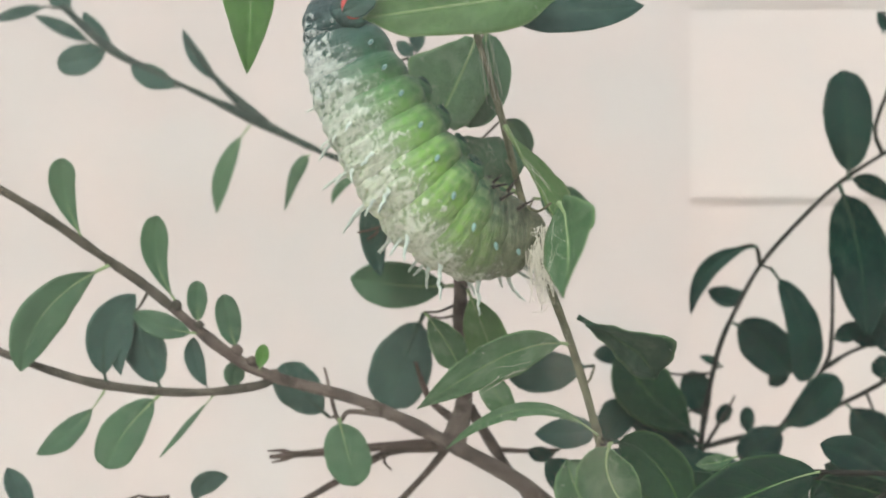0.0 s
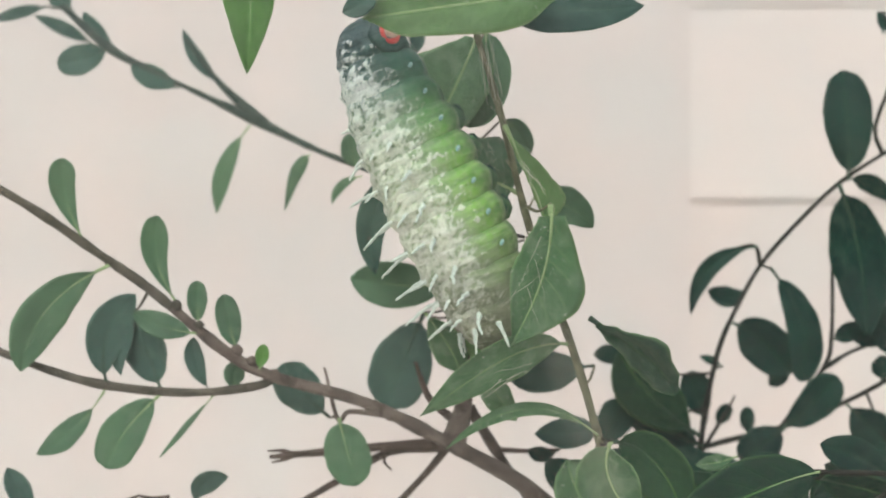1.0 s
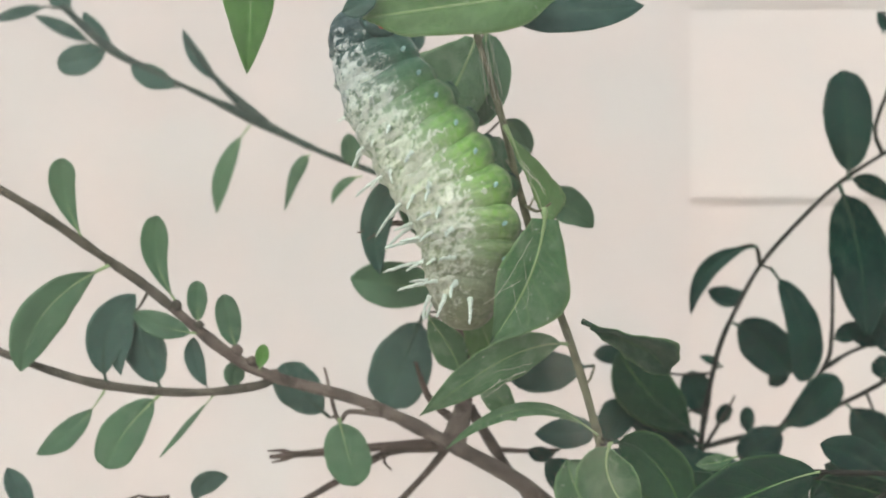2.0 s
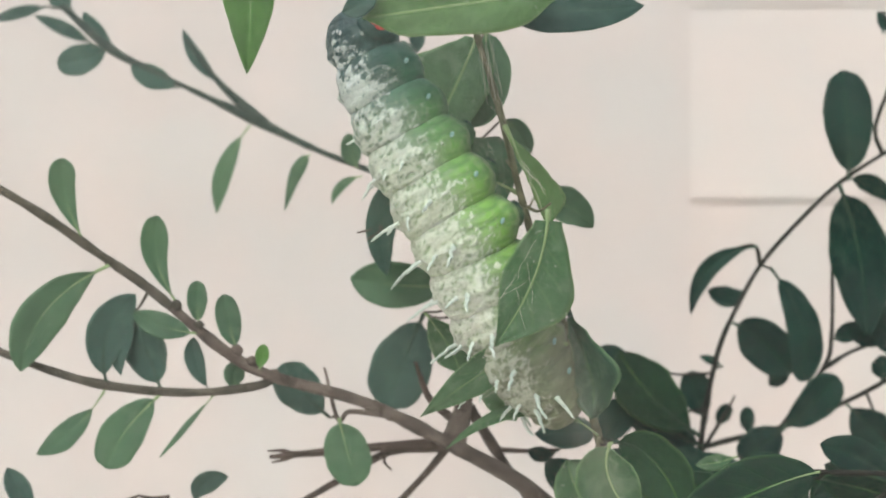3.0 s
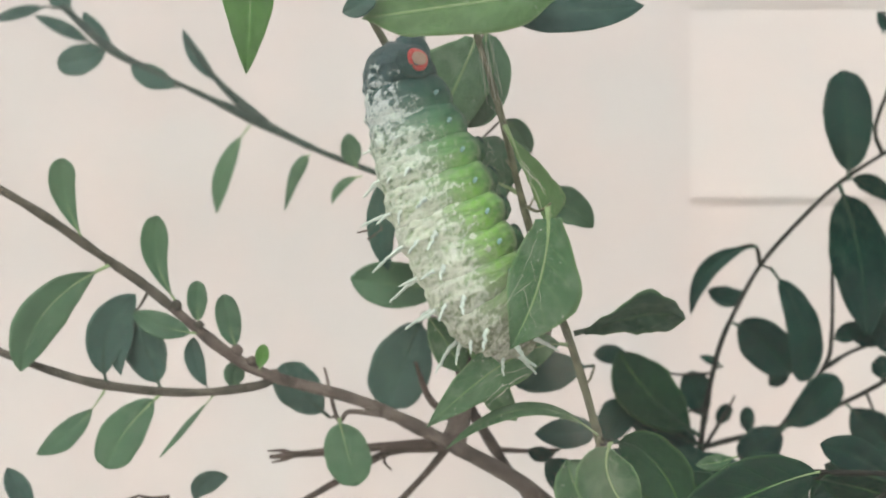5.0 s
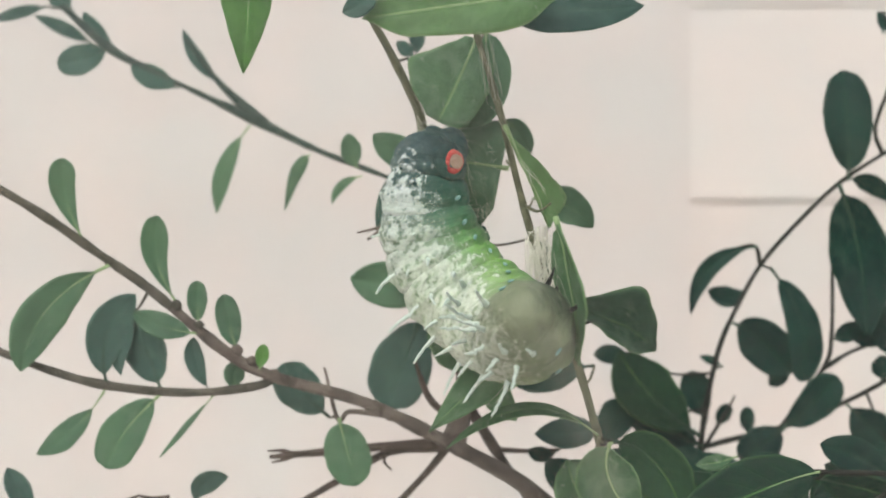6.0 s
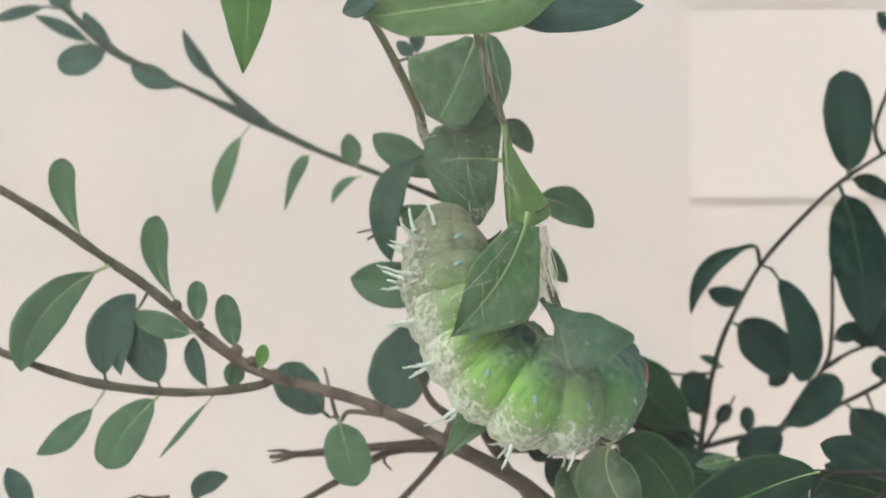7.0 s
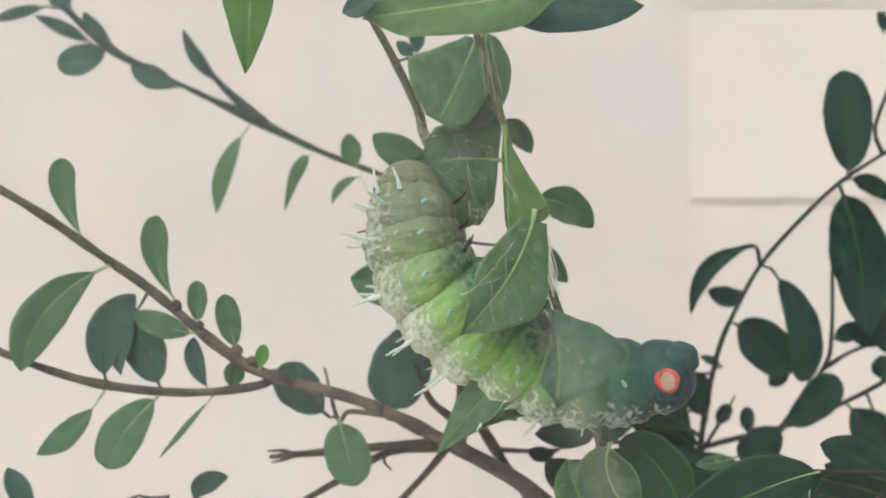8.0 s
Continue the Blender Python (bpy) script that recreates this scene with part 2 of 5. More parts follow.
def glide(points, steps=6):
    """A smooth line through points."""
    pts = [Vector(p) for p in points]
    pts = [2 * pts[0] - pts[1]] + pts + [2 * pts[-1] - pts[-2]]
    line = []
    for k in range(1, len(pts) - 2):
        a, b, c, d = pts[k - 1:k + 3]
        for s in range(steps):
            t = s / steps
            line.append(0.5 * (2 * b + (c - a) * t + (2 * a - 5 * b + 4 * c - d) * t * t + (3 * b - a - 3 * c + d) * t ** 3))
    line.append(pts[-2])
    return line


def tube(bm, line, radii, sides=8, wobble=0.0):
    """A tapered tube along line with closed ends."""
    n = len(line)
    rings = []
    up = Vector((0.31, 0.83, 0.46))
    for k, p in enumerate(line):
        tan = (line[min(k + 1, n - 1)] - line[max(k - 1, 0)]).normalized()
        a = tan.cross(up).normalized()
        b = a.cross(tan)
        f = k / (n - 1) * (len(radii) - 1)
        i = min(int(f), len(radii) - 2)
        r = radii[i] + (radii[i + 1] - radii[i]) * (f - i)
        if wobble:
            r *= 1 + wobble * (noise.noise(p * 160.0) + 0.8 * max(0.0, noise.noise(p * 420.0 + Vector((k, 0, 0)) * 0.05)))
        ring = []
        for s in range(sides):
            ang = 2 * math.pi * s / sides
            ring.append(bm.verts.new(p + (a * math.cos(ang) + b * math.sin(ang)) * r))
        rings.append(ring)
    for k in range(n - 1):
        for s in range(sides):
            bm.faces.new((rings[k][s], rings[k][(s + 1) % sides], rings[k + 1][(s + 1) % sides], rings[k + 1][s]))
    bm.faces.new(rings[0][::-1])
    bm.faces.new(rings[-1])


def plant(name, foot, label):
    e = new(name)
    e.location = mm(foot)
    return tagged(e, label, "plant")


def branch(owner, material, points, radii, name="branch", label="", wobble=0.24):
    """A stem of owner through points (mm), with radii (mm) from first to last."""
    bm = bmesh.new()
    here = owner.matrix_basis.translation
    line = [p - here for p in glide([mm(p) for p in points], 7)]
    tube(bm, line, [r * 0.001 for r in radii], 10, wobble)
    return part(name, bm, material, owner, label)


SHAPES = {"ovate": (0.85, 0.75), "round": (0.62, 0.48), "obovate": (1.15, 0.50), "lance": (0.95, 1.0), "wide": (0.65, 0.80), "acute": (0.60, 1.0)}

# half widths along the blade, for the two sides of leaves with an outline of their own
OUTLINES = {"shield": ((0.30, 0.50, 0.76, 0.95, 0.88, 0.47, 0.0), (0.28, 0.48, 0.64, 0.68, 0.58, 0.32, 0.0)),
            "fin": ((0.05, 0.38, 0.74, 1.0, 0.76, 0.42, 0.0), (0.03, 0.05, 0.09, 0.15, 0.22, 0.25, 0.0)),
            "drape": ((0.60, 0.85, 0.90, 0.97, 0.88, 0.50, 0.0), (0.60, 0.64, 0.61, 0.56, 0.48, 0.37, 0.0)),
            "kite": ((0.30, 0.50, 0.62, 0.66, 0.64, 0.60, 0.40), (0.20, 0.45, 0.75, 0.98, 0.95, 0.70, 0.25)),
            "pennant": ((0.06, 0.22, 0.44, 0.66, 0.88, 0.90, 0.0), (0.05, 0.10, 0.11, 0.11, 0.10, 0.08, 0.0)),
            "awning": ((0.30, 0.85, 1.0, 0.95, 0.80, 0.62, 0.0), (0.5, 1.0, 1.0, 1.0, 1.0, 0.9, 0.0))}


def along(values, u):
    """The value at u (0 to 1) of a smooth run through evenly spaced values."""
    f = u * (len(values) - 1)
    i = min(int(f), len(values) - 2)
    t = f - i
    a, b, c, d = values[max(0, i - 1)], values[i], values[i + 1], values[min(len(values) - 1, i + 2)]
    return max(0.0, 0.5 * (2 * b + (c - a) * t + (2 * a - 5 * b + 4 * c - d) * t * t + (3 * b - a - 3 * c + d) * t ** 3))


def leaf_frame(base, tip, turn):
    x = (tip - base).normalized()
    z = Vector((0, -1, 0.0))
    z = (z - x * z.dot(x)).normalized()
    z = Matrix.Rotation(radians(turn), 3, x) @ z
    y = z.cross(x)
    return Matrix.Translation(base) @ Matrix((x, y, z)).transposed().to_4x4()


def leaf(owner, base, middle, tip, width, turn, material, shape="ovate", cup=0.10, curl=0.0, stalk=0.09, rib=None, lop=0.0, thick=1.0, label=""):
    """A leaf blade on its stalk, from base over middle to tip (mm). turn: its roll about its own length; cup, curl: how far the sides and the tip bend up; lop: how much wider one half is."""
    here = owner.matrix_basis.translation
    b, m, t = (mm(p) - here for p in (base, middle, tip))
    place = leaf_frame(b, t, turn)
    back = place.inverted()
    lm, lt = back @ m, back @ t
    ctrl = 2 * lm - lt / 2
    p, q = SHAPES.get(shape, (1.0, 1.0))
    own = OUTLINES.get(shape)
    top = (p / (p + q)) ** p * (q / (p + q)) ** q
    half = width * 0.0005
    length = lt.length
    seed = Vector((base[0], base[2], width)) * 0.37
    rows, cols = 18, 6
    bm = bmesh.new()
    uv = bm.loops.layers.uv.new("blade")

    def centre(u):
        return 2 * u * (1 - u) * ctrl + u * u * lt

    ups, downs = [], []
    for i in range(rows + 1):
        u = i / rows
        e = 0.002 + 0.996 * u
        k = stalk + (1 - stalk) * u
        c = centre(k)
        tan = (centre(min(k + 0.02, 1.0)) - centre(k - 0.02)).normalized()
        side = Vector((0, 0, 1)).cross(tan).normalized()
        nor = tan.cross(side)
        w = half * (e ** p) * ((1 - e) ** q) / top
        sides = [1 + 0.09 * noise.noise(seed + Vector((u * 4.0, q, 0))) + 0.05 * noise.noise(seed + Vector((u * 13.0, q, 5.0))) for q in (0.0, 4.0)]
        a_row, b_row = [], []
        for j in range(-cols, cols + 1):
            v = j / cols
            wave = noise.noise(seed + Vector((u * 3.0, v * 1.5, 3.0))) * half * 0.10
            ruffle = noise.noise(seed + Vector((u * 9.0, v, 7.0))) * half * 0.06 * v * v
            lift = cup * half * (abs(v) ** 1.7) * (w / half) + wave + ruffle - 0.05 * half * math.exp(-(v * 5) ** 2)
            lift += curl * length * u * u
            if own:
                w = half * along(own[0 if v > 0 else 1], u)
            pos = c + side * (w * v * sides[0 if v < 0 else 1] * (1 + lop if v > 0 else 1 - lop)) + nor * lift
            a_row.append(bm.verts.new(pos))
            b_row.append(bm.verts.new(pos - nor * 0.00022))
        ups.append(a_row)
        downs.append(b_row)
    m2 = 2 * cols

    def quad(vs, uvs):
        f = bm.faces.new(vs)
        for loop, q2 in zip(f.loops, uvs):
            loop[uv].uv = q2

    for i in range(rows):
        u0, u1 = i / rows, (i + 1) / rows
        for j in range(m2):
            v0, v1 = j / m2, (j + 1) / m2
            quad((ups[i][j], ups[i + 1][j], ups[i + 1][j + 1], ups[i][j + 1]), ((u0, v0), (u1, v0), (u1, v1), (u0, v1)))
            quad((downs[i][j + 1], downs[i + 1][j + 1], downs[i + 1][j], downs[i][j]), ((u0, v1), (u1, v1), (u1, v0), (u0, v0)))
        for j in (0, m2):
            order = (ups[i][j], downs[i][j], downs[i + 1][j], ups[i + 1][j])
            quad(order if j == 0 else order[::-1], ((u0, j / m2),) * 4)
    for i in (0, rows):
        for j in range(m2):
            quad((ups[i][j], ups[i][j + 1], downs[i][j + 1], downs[i][j]), ((i / rows, 0.5),) * 4)
    bmesh.ops.recalc_face_normals(bm, faces=bm.faces[:])
    ob = part("leaf", bm, material, owner, label)
    ob.matrix_basis = place
    rb = bmesh.new()
    line = []
    for i in range(15):
        k = i / 14 * 0.97
        c = centre(k)
        u = max(0.0, (k - stalk) / (1 - stalk))
        c.z += -0.05 * half + noise.noise(seed + Vector((u * 3.0, 0, 3.0))) * half * 0.10 + curl * length * u * u - 0.0001
        line.append(c)
    r = thick * max(0.00016, min(0.00040, width * 0.000018 + 0.00009))
    tube(rb, line, (r * 1.7, r * 0.9, r * 0.55, r * 0.35, r * 0.2), 6)
    part("midrib", rb, rib or (M_RIB if material in (M_BRIGHT, M_FRESH, M_MID, M_PALE, M_SOFT) else M_RIBD), ob)
    return ob


# ---- setting ----
def structure(name, bm, material, label):
    ob = new(name, mesh_of(name, bm, material, False))
    return tagged(ob, label, kind="structure")


structure("floor", block(-4.0, 4.0, -6.0, 0.60, -0.03, 0.0), M_FLOOR, "pale wooden floor under the plants")
structure("wall_back", block(-4.0, 4.0, 0.2085, 0.30, 0.0, 2.4), M_WALLR, "white boarded wall behind the plants")
wall = bpy.data.objects["wall_back"]
for low, high in ((0.0, 0.1378), (0.1389, 0.2146), (0.2150, 0.2900)):
    part("board", block(-1.2, 1.2, 0.2062, 0.2084, low, high, 0.0007), M_WALLP if low == 0.0 else M_WALLR, wall, smooth=False)
structure("wall_sheet", block(-1.2, 0.0965, 0.2055, 0.2060, 0.0, 0.9), M_WALL, "off-white sheet of board fixed to the wall")


def glass_material():
    n = Nodes("clear_glass")
    glass = n.add("ShaderNodeBsdfGlass", IOR=1.24, Roughness=0.0)
    glass.inputs["Color"].default_value = (0.985, 0.99, 0.985, 1.0)
    # reflected haze painted in: a pale diffuse veil and one slanting glare band
    ob = n.add("ShaderNodeTexCoord")
    split = n.add("ShaderNodeSeparateXYZ")
    n.link(ob.outputs["Object"], split.inputs[0])
    blotch = n.noise(ob.outputs["Object"], 38.0, 3.0)
    axis = n.math("ADD", split.outputs[0], n.math("MULTIPLY", split.outputs[2], 0.33))
    off = n.math("ABSOLUTE", n.math("SUBTRACT", axis, 0.0513))
    glare_band = n.math("MULTIPLY", n.ramp(off, 0.0018, 0.0036, 1.0, 0.0), n.ramp(split.outputs[2], 0.107, 0.113, 1.0, 0.0))
    veil = n.math("ADD", n.math("MULTIPLY", glare_band, 0.030), n.math("MULTIPLY", n.ramp(blotch, 0.35, 0.70, 0.007, 0.013), n.ramp(axis, 0.050, 0.066, 1.0, 0.35)))
    # pale diffuse colour that carries the painted haze
    dust = n.add("ShaderNodeBsdfDiffuse")
    dust.inputs["Color"].default_value = (0.62, 0.62, 0.52, 1.0)
    both = n.add("ShaderNodeMixShader")
    n.link(veil, both.inputs[0])
    n.link(glass.outputs[0], both.inputs[1])
    n.link(dust.outputs[0], both.inputs[2])
    n.link(both.outputs[0], n.out.inputs[0])
    return n.mat


pane = structure("window_1", block(-0.60, 0.60, -0.103, -0.100, 0.0, 0.60), glass_material(), "clear glass pane before the plants, with reflected haze and a glare band painted in")
pane.visible_shadow = False

# ---- plants ----
shrub = plant("shrub", (39.8, 25.0, 0.1), "woody shrub with brown branches and oval green leaves")
branch(shrub, M_BARK, [(39.8, 25.0, 0.1), (37.7, 25.0, 23.1), (30.9, 25.0, 49.1), (21.3, 25.0, 61.7), (0.8, 24.0, 73.6), (-19.5, 22.0, 83.6), (-40.8, 20.0, 89.9), (-51.6, 20.0, 95.7), (-65.0, 20.0, 106.7)], [3.2, 2.8, 2.4, 2.0, 1.7, 1.3, 1.3, 1.4, 1.15], label="thick brown branch")
branch(shrub, M_GREYTWIG, [(-64.3, 20.0, 106.2), (-71.7, 20.0, 112.1), (-81.1, 20.0, 118.5), (-95.9, 20.0, 128.7), (-110.6, 20.0, 137.3)], [1.2, 1.15, 1.15, 1.05, 0.9])
branch(shrub, M_GREYTWIG, [(-39.5, 20.0, 89.9), (-45.0, 21.0, 87.3), (-61.4, 22.0, 85.7), (-81.7, 22.0, 87.7), (-97.9, 22.0, 92.4), (-111.4, 22.0, 97.8)], [1.3, 1.1, 1.0, 1.05, 0.95, 0.85])
branch(shrub, M_BARK, [(2.2, 26.0, 72.2), (5.2, 26.0, 84.5), (4.2, 24.0, 103.8), (4.2, 22.0, 121.5), (1.1, 20.0, 138.9)], [2.8, 2.5, 1.8, 1.6, 1.3])
branch(shrub, M_TWIG, [(1.3, 20.0, 137.6), (-4.3, 18.0, 146.8), (-5.8, 16.0, 152.5), (-10.9, 10.0, 162.7), (-15.2, 4.0, 170.2), (-23.0, 0.0, 183.9)], [1.5, 1.3, 1.1, 0.95, 0.8, 0.75])
branch(shrub, M_DEAD, [(2.2, 26.0, 72.8), (-11.5, 26.0, 72.4), (-29.3, 26.0, 70.8), (-41.9, 26.0, 69.7)], [1.4, 1.2, 1.0, 0.5])
branch(shrub, M_DEAD, [(0.8, 28.0, 71.8), (-13.0, 28.0, 70.5), (-25.4, 28.0, 63.6), (-36.4, 28.0, 57.3)], [1.2, 1.0, 0.9, 0.7])
branch(shrub, M_DEAD, [(2.2, 28.0, 73.2), (-3.3, 28.0, 66.3), (-11.6, 28.0, 57.3)], [1.0, 0.9, 0.8])
branch(shrub, M_DEAD, [(2.2, 28.0, 78.7), (-3.3, 28.0, 83.6), (-6.8, 28.0, 92.5)], [1.2, 0.9, 0.5])
branch(shrub, M_DEAD, [(6.4, 30.0, 81.2), (13.3, 30.0, 70.1), (21.7, 30.0, 57.6)], [1.6, 1.2, 0.9])
branch(shrub, M_DEAD, [(12.6, 30.0, 70.8), (21.7, 30.0, 70.4), (28.6, 30.0, 70.8)], [0.7, 0.5, 0.4])
branch(shrub, M_DEAD, [(-30.7, 26.0, 70.8), (-36.2, 26.0, 70.4), (-38.9, 26.0, 71.2), (-42.5, 26.0, 71.1)], [0.8, 0.7, 0.5, 0.2])
branch(shrub, M_DEAD, [(-35.5, 26.0, 70.4), (-38.2, 26.0, 69.1), (-41.4, 26.0, 68.3)], [0.6, 0.4, 0.2])
branch(shrub, M_DEAD, [(-13.0, 28.0, 70.7), (-14.4, 28.0, 68.4), (-12.4, 28.0, 66.0)], [0.5, 0.4, 0.2])
branch(shrub, M_DEAD, [(-66.3, 26.0, 59.8), (-70.5, 26.0, 59.6), (-73.9, 26.0, 60.4)], [0.6, 0.5, 0.3])
branch(shrub, M_BARK, [(-12.7, 22.0, 80.2), (-22.2, 22.0, 81.2), (-25.1, 22.0, 79.3), (-28.3, 22.0, 91.7)], [0.7, 0.6, 0.5, 0.3])
branch(shrub, M_BARK, [(4.2, 22.0, 120.1), (-3.2, 22.0, 123.5), (-11.4, 22.0, 126.2), (-18.1, 22.0, 122.2)], [1.1, 0.9, 0.6, 0.3])
branch(shrub, M_BARK, [(-12.7, 22.0, 126.2), (-16.1, 22.0, 124.9), (-20.6, 22.0, 123.9)], [0.5, 0.4, 0.2])
branch(shrub, M_TEALTWIG, [(2.2, 24.0, 131.0), (-14.7, 36.0, 138.3), (-32.4, 42.0, 145.4), (-48.7, 45.0, 153.4), (-66.2, 45.0, 161.7), (-85.2, 45.0, 171.2), (-98.3, 45.0, 182.9)], [0.70, 0.62, 0.75, 1.35, 0.62, 1.2, 0.85], label="thin dark twig")
branch(shrub, M_TEALTWIG, [(-45.8, 45.0, 152.0), (-57.5, 45.0, 162.7), (-66.2, 45.0, 174.1)], [1.5, 0.8, 0.4])

leaf(shrub, (-84.7, 20.0, 121.3), (-89.6, 20.0, 132.0), (-90.1, 20.0, 141.6), 6.2, 12, M_MID, "obovate")
leaf(shrub, (-62.8, 20.0, 106.7), (-67.9, 20.0, 117.4), (-67.8, 20.0, 127.9), 6.4, 15, M_MID, "obovate")
leaf(shrub, (-57.8, 19.0, 102.2), (-58.1, 19.0, 107.3), (-58.1, 19.0, 112.5), 4.8, 10, M_MID, "round")
leaf(shrub, (-48.7, 19.0, 96.0), (-50.6, 19.0, 102.5), (-51.7, 19.0, 109.3), 5.9, 15, M_MID, "round")
leaf(shrub, (-78.7, 18.0, 116.1), (-93.3, 18.0, 105.7), (-99.5, 18.0, 91.1), 10.7, -12, M_MID, "ovate")
leaf(shrub, (-80.0, 21.0, 87.8), (-80.0, 21.0, 99.2), (-73.2, 21.0, 109.1), 10.0, 20, M_TEAL, "ovate")
leaf(shrub, (-67.8, 23.0, 85.9), (-71.4, 23.0, 96.4), (-74.4, 23.0, 104.7), 11.4, -15, M_TEAL, "wide")
leaf(shrub, (-74.1, 22.0, 104.5), (-77.3, 22.0, 97.1), (-76.8, 22.0, 89.8), 6.2, 10, M_TEAL, "acute")
leaf(shrub, (-58.3, 19.0, 100.1), (-65.8, 19.0, 101.7), (-73.3, 19.0, 105.1), 6.4, 20, M_MID, "ovate")
leaf(shrub, (-55.6, 22.0, 85.9), (-59.1, 22.0, 92.8), (-59.5, 22.0, 98.9), 4.6, 10, M_TEAL, "ovate")
leaf(shrub, (-49.5, 22.0, 86.1), (-49.9, 22.0, 89.7), (-49.2, 22.0, 93.4), 5.1, 10, M_MID, "ovate")
leaf(shrub, (-43.2, 18.0, 91.6), (-42.7, 18.0, 94.5), (-42.1, 18.0, 97.5), 3.2, 0, M_BRIGHT, "round")
leaf(shrub, (-80.6, 22.0, 86.9), (-87.9, 22.0, 77.3), (-97.2, 22.0, 70.9), 6.5, 20, M_MID, "lance", stalk=0.24)
leaf(shrub, (-67.0, 21.0, 85.9), (-75.7, 21.0, 76.5), (-80.0, 21.0, 67.7), 10.8, 8, M_MID, "round")
leaf(shrub, (-54.1, 22.0, 86.1), (-60.6, 22.0, 78.5), (-67.9, 22.0, 70.1), 1.9, 40, M_MID, "lance", stalk=0.2)
leaf(shrub, (-27.7, 26.0, 79.3), (-34.4, 26.0, 85.9), (-38.7, 26.0, 92.3), 11.2, -10, M_TEAL, "round")
leaf(shrub, (-24.7, 20.0, 79.8), (-23.1, 20.0, 72.9), (-20.4, 20.0, 63.9), 11.5, 8, M_MID, "round")
leaf(shrub, (-98.3, 24.0, 56.8), (-102.1, 24.0, 62.4), (-104.8, 24.0, 67.4), 5.7, 15, M_TEAL, "wide")
leaf(shrub, (-59.8, 24.0, 58.6), (-57.5, 24.0, 63.5), (-51.7, 24.0, 65.1), 5.7, 20, M_TEAL, "ovate")
leaf(shrub, (-4.8, 34.0, 104.0), (-9.7, 34.0, 92.0), (-13.5, 34.0, 80.4), 15.2, 8, M_TEAL, "round")
leaf(shrub, (2.9, 30.0, 111.1), (-10.0, 30.0, 111.1), (-22.8, 30.0, 112.9), 11.7, 10, M_MID, "ovate")
leaf(shrub, (5.6, 17.0, 110.6), (9.8, 17.0, 100.2), (12.8, 17.0, 89.8), 10.4, 15, M_PALE, "ovate")
leaf(shrub, (-4.5, 19.0, 105.1), (0.8, 19.0, 97.7), (4.1, 19.0, 91.0), 8.8, 20, M_FRESH, "ovate")
leaf(shrub, (8.7, 15.0, 95.1), (11.9, 15.0, 87.1), (17.2, 15.0, 80.0), 7.1, 20, M_SOFT, "ovate")
leaf(shrub, (37.3, 26.0, 77.4), (32.3, 26.0, 75.7), (22.2, 26.0, 75.2), 7.9, 10, M_TEAL, "ovate")
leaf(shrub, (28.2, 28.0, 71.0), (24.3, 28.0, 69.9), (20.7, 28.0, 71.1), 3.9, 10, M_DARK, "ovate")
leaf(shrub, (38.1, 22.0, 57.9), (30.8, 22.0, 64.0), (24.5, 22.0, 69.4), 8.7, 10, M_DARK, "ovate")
leaf(shrub, (0.8, 26.0, 136.6), (-9.9, 26.0, 142.8), (-16.9, 26.0, 147.8), 8.5, 15, M_MID, "wide")
leaf(shrub, (14.0, 20.0, 150.8), (17.5, 20.0, 148.1), (20.9, 20.0, 142.7), 5.4, 10, M_MID, "ovate")
leaf(shrub, (21.8, 22.0, 122.8), (25.1, 22.0, 117.7), (29.7, 22.0, 112.0), 5.4, 15, M_MID, "ovate")
leaf(shrub, (-102.9, 48.0, 183.2), (-109.6, 48.0, 181.7), (-116.6, 48.0, 179.6), 3.5, 10, M_BLUE, "ovate")
leaf(shrub, (-86.2, 46.0, 172.5), (-92.8, 46.0, 169.2), (-99.8, 46.0, 168.1), 8.2, 10, M_BLUE, "round")
leaf(shrub, (-84.3, 46.0, 171.1), (-89.3, 46.0, 175.5), (-92.8, 46.0, 181.3), 4.4, 20, M_BLUE, "ovate")
leaf(shrub, (-90.2, 46.0, 172.8), (-97.9, 46.0, 176.9), (-105.7, 46.0, 180.4), 3.8, 15, M_BLUE, "lance")
leaf(shrub, (-95.7, 46.0, 181.6), (-98.9, 46.0, 184.5), (-101.9, 46.0, 186.6), 5.3, 10, M_BLUE, "ovate")
leaf(shrub, (-67.8, 44.0, 161.4), (-74.0, 44.0, 163.8), (-80.1, 44.0, 167.0), 6.4, 20, M_BLUE, "ovate")
leaf(shrub, (-57.2, 45.0, 162.5), (-63.0, 45.0, 168.6), (-67.1, 45.0, 176.8), 3.8, 20, M_TEAL, "lance")
leaf(shrub, (-49.6, 44.0, 151.9), (-55.6, 44.0, 141.6), (-58.2, 44.0, 129.2), 5.4, 20, M_MID, "lance", stalk=0.16)
leaf(shrub, (-33.8, 42.0, 144.4), (-37.4, 42.0, 139.2), (-40.5, 42.0, 129.5), 3.6, 20, M_MID, "acute")
leaf(shrub, (-21.4, 38.0, 140.1), (-23.1, 38.0, 144.4), (-23.7, 38.0, 149.2), 5.4, 20, M_MID, "ovate")
leaf(shrub, (-20.5, 38.0, 138.4), (-25.4, 38.0, 136.1), (-28.1, 38.0, 131.3), 2.6, 20, M_MID, "lance")
leaf(shrub, (-6.9, 34.0, 167.7), (-6.5, 34.0, 172.8), (-7.6, 34.0, 177.9), 4.4, 10, M_BLUE, "ovate")
leaf(shrub, (-7.2, 34.0, 168.0), (-9.0, 34.0, 169.4), (-11.5, 34.0, 171.7), 3.4, 10, M_BLUE, "ovate")

